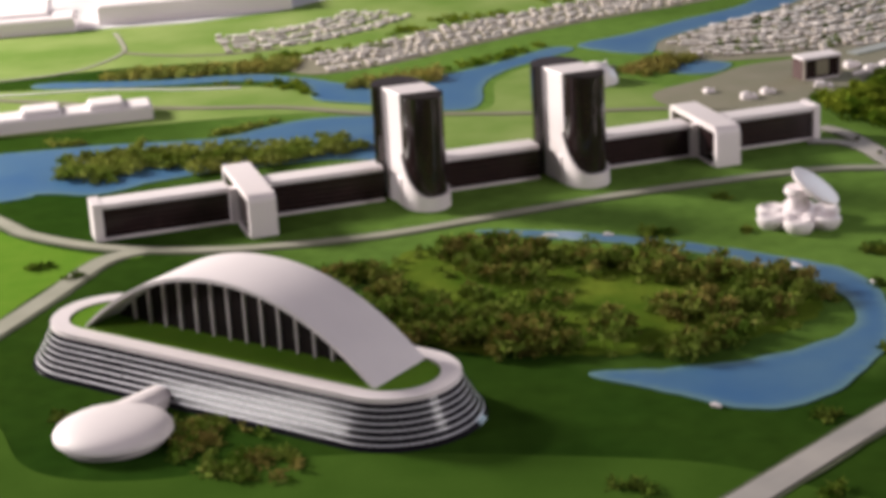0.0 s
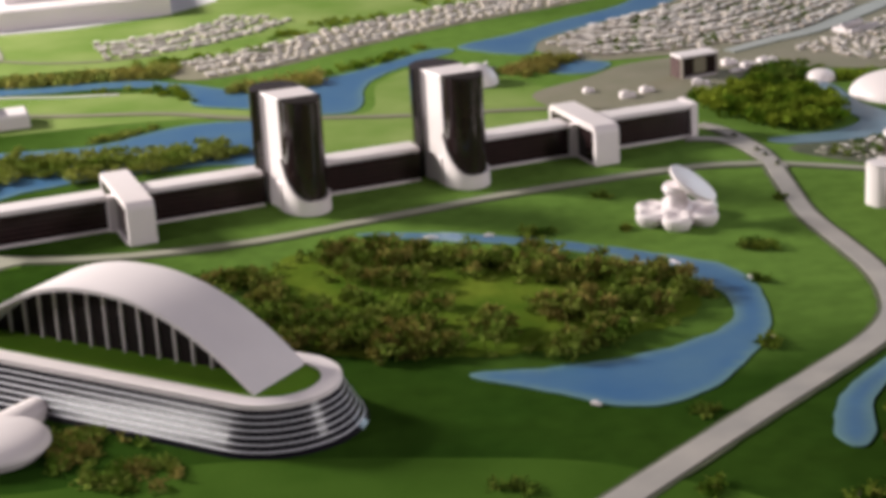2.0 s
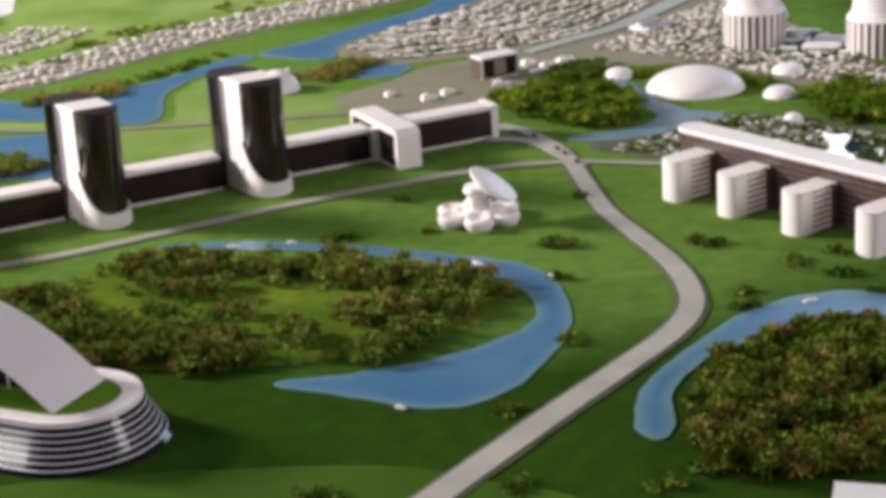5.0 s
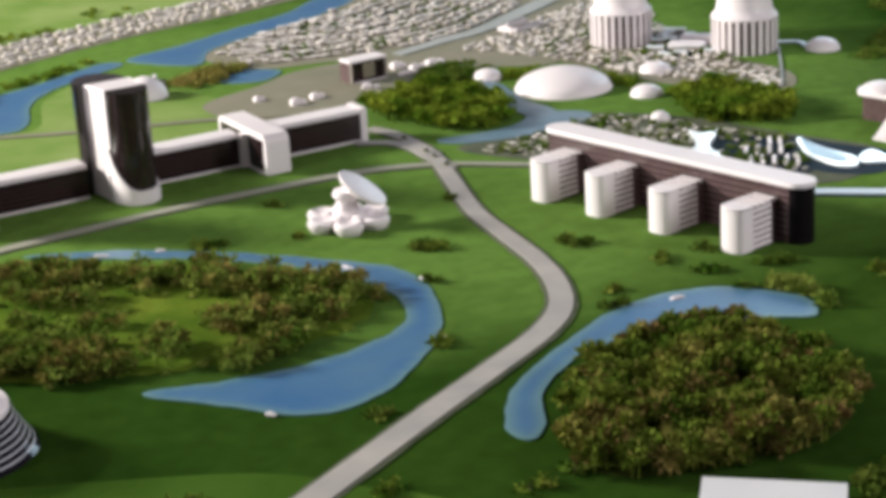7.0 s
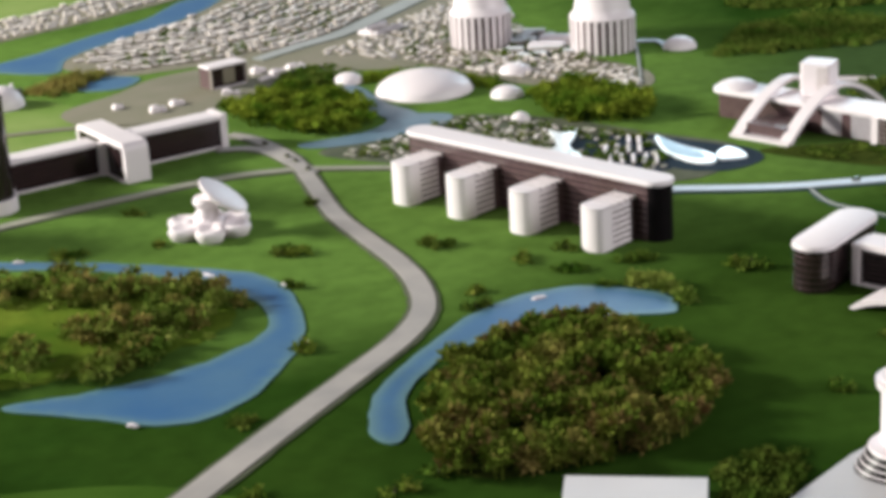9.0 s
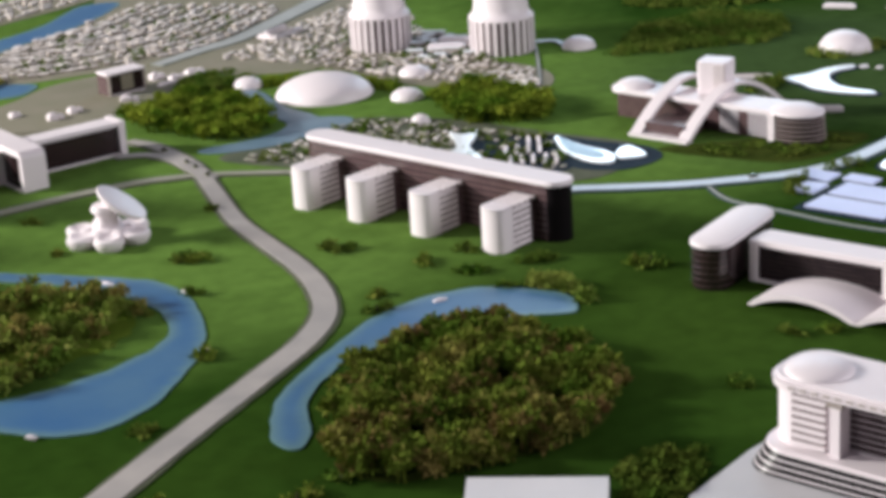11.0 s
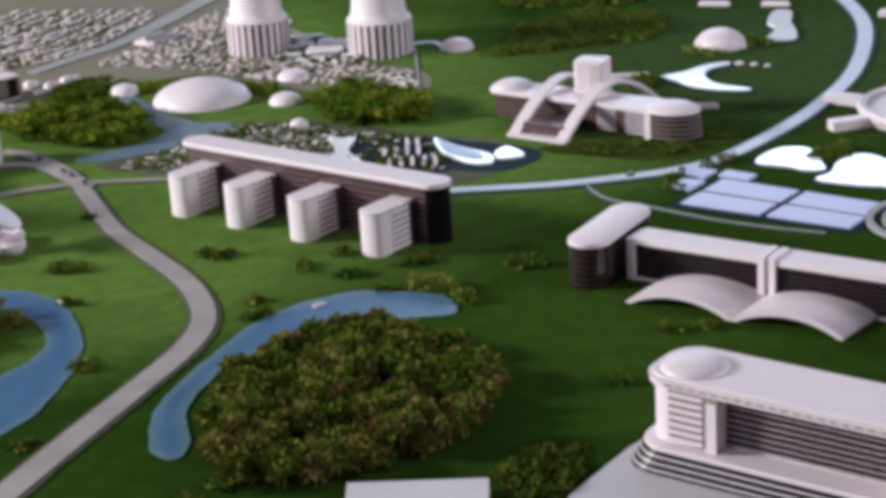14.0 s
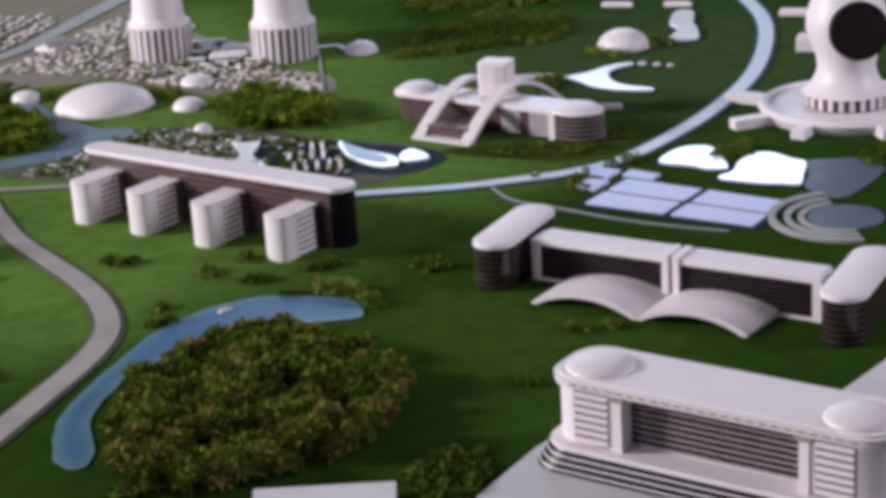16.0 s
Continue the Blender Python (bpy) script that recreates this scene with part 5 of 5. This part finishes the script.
# ---------------------------------------------------------------- houses
def house_mesh(w, d, h, seed, wall=None, roof=None):
    """A tiny card house: walls, a hipped roof with eaves and a side wing."""
    rng = random.Random(seed)
    bm = bmesh.new()
    box(bm, -w / 2, w / 2, -d / 2, d / 2, 0, h)
    e = 0.0012
    s = rng.choice((-1, 1))
    box(bm, s * w * 0.1, s * w * 0.45, d / 2, d / 2 + d * 0.45, 0, h * 0.8)
    walls = len(bm.faces)
    prism([(-w / 2 - e, -d / 2 - e), (w / 2 + e, -d / 2 - e), (w / 2 + e, d / 2 + e), (-w / 2 - e, d / 2 + e)], h, h + 0.0022, [(-w * 0.3, -0.001), (w * 0.3, -0.001), (w * 0.3, 0.001), (-w * 0.3, 0.001)], bm)
    prism([(s * w * 0.07, d / 2), (s * w * 0.48, d / 2), (s * w * 0.48, d * 0.98), (s * w * 0.07, d * 0.98)], h * 0.8, h * 0.8 + 0.0012, bm=bm)
    # walls get a darker tone than roofs, colouring in the shade below them
    for i, f in enumerate(bm.faces):
        f.material_index = 1 if i >= walls else 0
    bmesh.ops.recalc_face_normals(bm, faces=bm.faces)
    me = bpy.data.meshes.new("house")
    bm.to_mesh(me)
    bm.free()
    me.materials.append(wall or HOUSE)
    me.materials.append(roof or HROOF)
    return me


HOUSES = [house_mesh(0.034, 0.011, 0.007, 1), house_mesh(0.024, 0.013, 0.009, 2), house_mesh(0.044, 0.010, 0.006, 3), house_mesh(0.018, 0.014, 0.012, 4)]
HOUSES += [house_mesh(0.030, 0.013, 0.007, 5, roof=COTTAGE), house_mesh(0.024, 0.014, 0.009, 6, roof=COTTAGE), house_mesh(0.036, 0.011, 0.006, 7, roof=COTTAGE), house_mesh(0.020, 0.016, 0.008, 8)]
rng = random.Random(42)
spots = []


def house_rows(line, rows, gap, step, turn_jitter=8.0):
    """Rows of houses along a curve."""
    pts = smooth_line(line, False, 40)
    for r in range(rows):
        walked = 0.0
        for a, b in zip(pts, pts[1:]):
            u = Vector(b) - Vector(a)
            walked += u.length
            if walked < step:
                continue
            walked = rng.uniform(-0.25, 0.2) * step
            n = Vector((-u.y, u.x)).normalized()
            p = Vector(a) + n * (gap * (r + 0.45 * (r // 2))) + Vector((rng.uniform(-0.007, 0.007), rng.uniform(-0.007, 0.007)))
            spots.append((p.x, p.y, math.degrees(math.atan2(u.y, u.x)) + rng.uniform(-turn_jitter, turn_jitter), rng.randrange(4), rng.uniform(0.75, 1.0)))


def house_field(ring, count, apart, scale=1.0, first=0):
    xs, ys = [p[0] for p in ring], [p[1] for p in ring]
    kept, tries = [], 0
    while len(kept) < count and tries < count * 40:
        tries += 1
        x, y = rng.uniform(min(xs), max(xs)), rng.uniform(min(ys), max(ys))
        if inside(x, y, ring) and all((x - a) ** 2 + (y - b) ** 2 > apart ** 2 for a, b in kept):
            kept.append((x, y))
            spots.append((x, y, 34 + 20 * noise.noise(Vector((x * 2, y * 2, 0))) + rng.choice((0, 0, 90)), first + rng.randrange(4), scale * rng.uniform(0.8, 1.2)))


house_rows([(-0.30, 5.20), (-0.1, 5.30), (0.148, 5.50), (0.45, 5.70), (0.83, 5.90), (1.2, 6.15)], 6, 0.034, 0.034)
house_rows([(-0.62, 5.52), (-0.40, 5.58), (-0.2, 5.72), (-0.06, 5.9)], 6, 0.036, 0.034)
RIGHT = [(0.66, 5.32), (0.74, 5.10), (1.0, 5.10), (1.30, 5.18), (1.46, 5.32), (1.66, 5.6), (1.75, 6.0), (1.25, 5.9), (1.05, 5.68), (0.80, 5.46)]
before = len(spots)
house_rows([(0.60, 5.10), (0.85, 5.085), (1.05, 5.11), (1.28, 5.20), (1.45, 5.34), (1.66, 5.58)], 17, 0.036, 0.030, 24.0)
spots[before:] = [q for q in spots[before:] if inside(q[0], q[1], RIGHT)]
house_field([(1.30, 5.03), (1.52, 4.80), (1.60, 4.62), (1.70, 4.48), (1.92, 4.27), (1.97, 4.42), (1.90, 4.6), (1.86, 4.8), (1.9, 5.1), (2.0, 5.6), (1.7, 5.4), (1.5, 5.18)], 520, 0.0185, 0.62)
VILLAGE = [(1.06, 4.05), (1.29, 4.13), (1.42, 4.22), (1.58, 4.10), (1.76, 3.84), (1.72, 3.62), (1.60, 3.55), (1.30, 3.88)]
house_field(VILLAGE, 330, 0.0140, 0.50, 4)
spots = [q for q in spots if not (q[3] > 3 and q[0] > 1.58 and rng.random() < 0.6)]
ROWS_AT = [(1.605, 3.70), (1.628, 3.69), (1.651, 3.68), (1.674, 3.67), (1.697, 3.66), (1.625, 3.775), (1.648, 3.765), (1.671, 3.755), (1.694, 3.745), (1.70, 3.82), (1.72, 3.81)]
spots = [s for s in spots if all((s[0] - a) ** 2 + (s[1] - b) ** 2 > 0.026 ** 2 for a, b in ROWS_AT)]
for x, y in ROWS_AT:
    ob = thing("terrace_row", "narrow white row of model terraces on dark ground", "houses", x, y, 66 + rng.uniform(-5, 5), group="terrace rows of the village")
    ln = rng.uniform(0.026, 0.036)
    bm = bmesh.new()
    box(bm, -ln, ln, -0.0035, 0.0035, 0.0, 0.007)
    part("wall", bm, HOUSE, ob)
    part("roof", prism([(-ln - 0.001, -0.0045), (ln + 0.001, -0.0045), (ln + 0.001, 0.0045), (-ln - 0.001, 0.0045)], 0.007, 0.0095, [(-ln, -0.001), (ln, -0.001), (ln, 0.001), (-ln, 0.001)]), WHITE, ob)
BLOCKED = [(1.85, 4.81, 0.10), (1.728, 4.905, 0.11), (1.995, 4.680, 0.11), (1.70, 4.56, 0.05), (1.10, 4.86, 0.06), (1.25, 4.93, 0.07)]
spots = [s for s in spots if all((s[0] - a) ** 2 + (s[1] - b) ** 2 > c * c for a, b, c in BLOCKED)]
spots.sort(key=lambda s: s[1])
for x, y, turn, k, size in spots[:290]:
    ob = new("house", HOUSES[k])
    ob.matrix_world = pose(x, y, 0.0012, 0, 0, turn) @ Matrix.Scale(size, 4)
    tagged(ob, "tiny off-white card house with a hipped roof", "house", "houses of the model town")
verts, faces, slots = [], [], []
for x, y, turn, k, size in spots[290:]:
    m = pose(x, y, 0.0012, 0, 0, turn) @ Matrix.Scale(size, 4)
    o = len(verts)
    verts += [tuple(m @ v.co) for v in HOUSES[k].vertices]
    faces += [tuple(o + i for i in p.vertices) for p in HOUSES[k].polygons]
    slots += [p.material_index for p in HOUSES[k].polygons]
far = from_lists("far_houses", verts, faces, HOUSE)
far.data.materials.append(HROOF)
far.data.polygons.foreach_set("material_index", slots)
tagged(far, "hundreds of tiny off-white card houses", "houses", kind="stuff")


# ---------------------------------------------------------------- water garden, panels and small white structures
def low_shape(name, ring, h, mat, label, category, steps=6, smooth_ring=True, border=0.0):
    """A low solid of free outline, with an optional dark channel round it."""
    ob = thing(name, label, category)
    pts = smooth_line(ring, True, steps) if smooth_ring else ring
    part("slab", prism(pts, 0.0, h, bevel=min(0.0015, h * 0.4)), mat, ob)
    if border:
        part("channel", prism(inset(pts, -border), 0.0, 0.0016), DARKB, ob, "dark blue channel")
    return ob


GLOSS = material("glossy_white_basin", (0.86, 0.89, 0.92), 0.12, spots=(0.80, 0.85, 0.92), scale=9, amount=0.5, spec=0.8)
low_shape("white_basin", [(2.248, 3.250), (2.296, 3.292), (2.347, 3.306), (2.390, 3.282), (2.384, 3.235), (2.362, 3.180), (2.335, 3.130), (2.300, 3.150), (2.288, 3.185)], 0.006, GLOSS, "glossy white free-form basin in the garden", "basin", border=0.010)
low_shape("white_basin", [(2.377, 3.150), (2.431, 3.178), (2.468, 3.160), (2.476, 3.096), (2.484, 3.063), (2.435, 3.005), (2.387, 2.955), (2.358, 2.978), (2.325, 3.010), (2.283, 3.085), (2.330, 3.105)], 0.006, GLOSS, "large glossy white basin with a scalloped edge", "basin", border=0.010)
flat("water", smooth_line([(2.496, 3.073), (2.440, 2.995), (2.392, 2.945), (2.380, 2.868), (2.425, 2.845), (2.585, 2.935), (2.60, 3.02), (2.55, 3.05)], True, 6), 0.0024, POOL, "blue-grey garden pool beside the white basins", "pool")


def panel_field():
    ob = thing("panel_field", "pale blue panels in a dark grid", "panels")
    a, b, c, d = Vector((1.972, 3.109)), Vector((2.157, 2.795)), Vector((2.308, 2.876)), Vector((2.136, 3.200))
    def at(u, v):
        p = a.lerp(b, u).lerp(d.lerp(c, u), v)
        return p.x, p.y
    part("bed", prism([at(-0.03, -0.05), at(1.03, -0.05), at(1.03, 1.05), at(-0.03, 1.05)], 0.0, 0.0022), DARKB, ob)
    for u0, u1 in ((0.01, 0.475), (0.52, 0.985)):
        for v0, v1 in ((0.04, 0.45), (0.54, 0.96)):
            part("panel", prism([at(u0, v0), at(u1, v0), at(u1, v1), at(u0, v1)], 0.0, 0.006, bevel=0.001), SOLAR, ob)
    for u0, u1, v0, v1 in ((-0.20, -0.06, 0.45, 0.80), (-0.30, -0.10, 0.90, 1.20), (-0.05, 0.14, 1.06, 1.26)):
        part("panel", prism([at(u0, v0), at(u1, v0), at(u1, v1), at(u0, v1)], 0.0, 0.006, bevel=0.001), SOLAR, ob)
    return ob


panel_field()
for k, (r0, r1, h) in enumerate(((0.078, 0.090, 0.004), (0.104, 0.116, 0.005), (0.132, 0.146, 0.007))):
    ob = thing("amphitheatre_ring", "pale grey curved seating ring round the pool", "seating", 2.335, 2.745, 0.0, group="rings of the amphitheatre")
    bm, rows = bmesh.new(), []
    for i in range(41):
        a = radians(70 + 175 * i / 40)
        c, s = math.cos(a), math.sin(a)
        rows.append([bm.verts.new(q) for q in ((r0 * c, r0 * s, 0), (r1 * c, r1 * s, 0), (r1 * c, r1 * s, h), (r0 * c, r0 * s, h))])
    for p, q in zip(rows, rows[1:]):
        for i in range(4):
            bm.faces.new((p[i], p[(i + 1) % 4], q[(i + 1) % 4], q[i]))
    bm.faces.new(rows[0])
    bm.faces.new(rows[-1][::-1])
    part("seating", bm, AVENUE, ob)
flat("water", circle(0.072, 40, 2.335, 2.745), 0.0024, POOL, "round blue-grey pool in the amphitheatre", "pool")
low_shape("white_terrace", [(2.450, 3.985), (2.514, 3.988), (2.588, 4.012), (2.650, 4.006), (2.650, 3.988), (2.592, 3.978), (2.550, 3.940), (2.524, 3.872), (2.528, 3.820), (2.560, 3.760), (2.545, 3.750), (2.490, 3.805), (2.462, 3.870), (2.462, 3.930)],
          0.006, GLOSS, "white crescent terrace on the lawn", "terrace", border=0.013)
for x, y, s in ((2.675, 3.985, 0.010), (2.70, 3.955, 0.008), (2.72, 3.925, 0.007)):
    low_shape("white_pad", [(x - s, y - s * 0.6), (x + s, y - s * 0.8), (x + s * 0.8, y + s * 0.7), (x - s * 0.7, y + s * 0.6)], 0.005, WHITE, "small white pad beside the crescent", "pad")
low_shape("white_terrace", [(2.864, 4.143), (2.945, 4.225), (2.968, 4.300), (3.060, 4.405), (3.095, 4.372), (3.020, 4.262), (2.985, 4.19), (2.925, 4.105)], 0.008, GLOSS, "white free-form terrace near the ring road", "terrace", border=0.008)
low_block(2.945, 4.615, -42, [(0.0, 0.09, 0.0, 0.02, 0.010)], "thin white bar building at the far edge")
low_block(3.08, 4.50, -42, [(0.0, 0.08, 0.0, 0.02, 0.010)], "thin white bar building at the far edge")
low_block(3.045, 3.84, -42, [(0.0, 0.055, 0.0, 0.055, 0.034)], "white cube building beside the ring road")
low_block(3.25, 4.19, -42, [(0.0, 0.08, 0.0, 0.04, 0.012)], "low white hut beside the ring road")
low_block(2.350, 4.055, -29, [(0.0, 0.095, 0.0, 0.014, 0.010)], "thin white bar pavilion behind the civic hall")
low_block(2.345, 3.70, -29, [(0.0, 0.080, 0.0, 0.012, 0.012)], "thin white bar pavilion beside the civic hall")
# behind the slab block
flat("ground_patch", smooth_line([(1.555, 3.915), (1.66, 3.90), (1.735, 3.845), (1.745, 3.70), (1.715, 3.600), (1.63, 3.585), (1.54, 3.70), (1.53, 3.78), (1.57, 3.83)], True, 6), 0.0017, DARKB, "dark blue court between the terrace rows", "court")
flat("ground_patch", smooth_line([(1.74, 3.86), (1.705, 3.70), (1.71, 3.58), (1.80, 3.52), (1.90, 3.56), (1.91, 3.65), (1.84, 3.74)], True, 6), 0.0015, DARKB, "dark blue water round the white leaf roofs", "pool")
low_shape("leaf_roof", [(1.765, 3.82), (1.735, 3.70), (1.755, 3.600), (1.790, 3.575), (1.815, 3.63), (1.785, 3.72)], 0.007, GLOSS, "white leaf-shaped roof on dark water", "roof")
low_shape("leaf_pool", [(1.767, 3.802), (1.741, 3.701), (1.758, 3.627), (1.785, 3.608), (1.797, 3.648), (1.778, 3.727)], 0.0085, STREAM, "blue pool set in the white leaf roof", "pool")
low_shape("leaf_roof", [(1.823, 3.63), (1.820, 3.590), (1.875, 3.585), (1.87, 3.665)], 0.007, GLOSS, "white kite-shaped roof on dark water", "roof")
low_shape("leaf_roof", [(1.491, 3.793), (1.535, 3.845), (1.556, 3.910), (1.568, 3.975), (1.583, 3.940), (1.600, 3.935), (1.632, 3.955), (1.602, 3.900), (1.575, 3.860), (1.558, 3.809), (1.556, 3.746)], 0.010, GLOSS, "white forked roof among the village", "roof")
small_dome(1.548, 4.108, 0.023, 0.018, "white half-dome hall in the village")
low_block(1.50, 5.15, 38, [(0.0, 0.13, 0.0, 0.016, 0.012), (0.0, 0.016, 0.018, 0.07, 0.012), (0.03, 0.13, 0.054, 0.07, 0.014)], "white hall of three bars round a small court")
low_block(1.83, 4.80, -30, [(0.0, 0.10, -0.04, 0.0, 0.016), (0.02, 0.12, 0.02, 0.06, 0.022)], "white sheds between the ribbed towers")
# the fan-shaped hall behind the second tower
fan = thing("fan_hall", "white fan-shaped hall with a curved roof and radial walls", "building", 0.425, 4.90, 20.0)
part("shell", dome(0.060, 0.055, 36, 10, 0.0), WHITE, fan, smooth=True)
for k in range(5):
    bm = bmesh.new()
    box(bm, 0.05, 0.17, -0.004, 0.004, 0.0, 0.020)
    part("radial_wall", bm, WHITE, fan).matrix_local = pose(0, 0, 0, 0, 0, 55 + k * 24)
part("court", prism([(0.165 * math.cos(radians(45 + 10 * i)), 0.165 * math.sin(radians(45 + 10 * i))) for i in range(12)] + [(0, 0)], 0.0, 0.008), EARTH, fan)

# jetties and boats on the lake, and cars on the roads
for x, y, turn, w in ((0.215, 3.635, -12, 0.030), (0.655, 3.375, -50, 0.034), (0.775, 3.26, -70, 0.014), (0.74, 2.96, 60, 0.014), (0.41, 2.745, -40, 0.020), (1.170, 2.985, 10, 0.028), (0.330, 3.62, -10, 0.022)):
    ob = thing("boat", "small white boat at the water's edge", "boat", x, y, turn, 0.002, group="boats on the lakes")
    part("hull", prism([(-w / 2, -0.004), (w * 0.3, -0.004), (w / 2, 0.0), (w * 0.3, 0.004), (-w / 2, 0.004)], 0.0, 0.003), WHITE, ob)
    part("cabin", prism(rounded(-w * 0.3, w * 0.1, -0.0025, 0.0025, 0.001, 2), 0.003, 0.005), ROOFW, ob)
for x, y, turn in ((0.986, 4.03, 95), (0.978, 4.075, 100), (0.995, 3.955, 92), (1.99, 3.325, -10), (0.955, 4.2, 110)):
    ob = thing("car", "tiny dark car on the road", "car", x, y, turn, 0.0045, group="cars on the roads")
    part("body", prism(rounded(-0.009, 0.009, -0.004, 0.004, 0.002, 2), 0.0, 0.004), KERB, ob)
    part("cabin", prism(rounded(-0.005, 0.004, -0.0034, 0.0034, 0.0015, 2), 0.004, 0.0065), GLASS, ob)

flat("pavement", [(-2.2, 5.86), (-1.36, 5.93), (-1.03, 5.985), (-0.75, 6.0), (-0.47, 6.11), (-0.3, 6.3), (-0.3, 7.6), (-2.2, 7.6)], 0.0026, PLAZA, "pale pinkish paving round the far halls", "plaza")


# low white halls crowded between the ribbed towers
rng = random.Random(77)
# the halls' dark blue shadows, painted as a flat sheet
flat("ground_patch", smooth_line([(1.77, 4.84), (1.81, 4.93), (1.90, 4.96), (1.95, 4.84), (1.90, 4.72), (1.85, 4.67), (1.79, 4.70)], True, 6), 0.0017, DARKB, "dark blue sheet painting the shade between the ribbed towers", "court")
for x, y, w, d, h in ((1.800, 4.86, 0.050, 0.022, 0.010), (1.845, 4.84, 0.030, 0.030, 0.014), (1.885, 4.80, 0.045, 0.018, 0.008), (1.835, 4.76, 0.026, 0.026, 0.010), (1.780, 4.78, 0.036, 0.016, 0.008),
                      (1.870, 4.73, 0.040, 0.014, 0.012), (1.820, 4.70, 0.030, 0.016, 0.008), (1.900, 4.68, 0.028, 0.020, 0.008), (1.860, 4.91, 0.050, 0.020, 0.010), (1.910, 4.87, 0.036, 0.016, 0.012),
                      (1.78, 4.70, 0.028, 0.014, 0.008), (1.895, 4.94, 0.05, 0.02, 0.012)):
    ob = thing("flat_hall", "low flat white hall between the ribbed towers", "building", x, y, rng.choice((-30, -24, 38)), group="low halls between the ribbed towers")
    w, d = w * 1.25, d * 1.25
    part("wall", prism(rounded(-w / 2, w / 2, -d / 2, d / 2, 0.003, 3), 0.0, h), HOUSE, ob)
    part("roof", prism(rounded(-w / 2 - 0.001, w / 2 + 0.001, -d / 2 - 0.001, d / 2 + 0.001, 0.003, 3), h, h + 0.0025), GLOSS, ob)
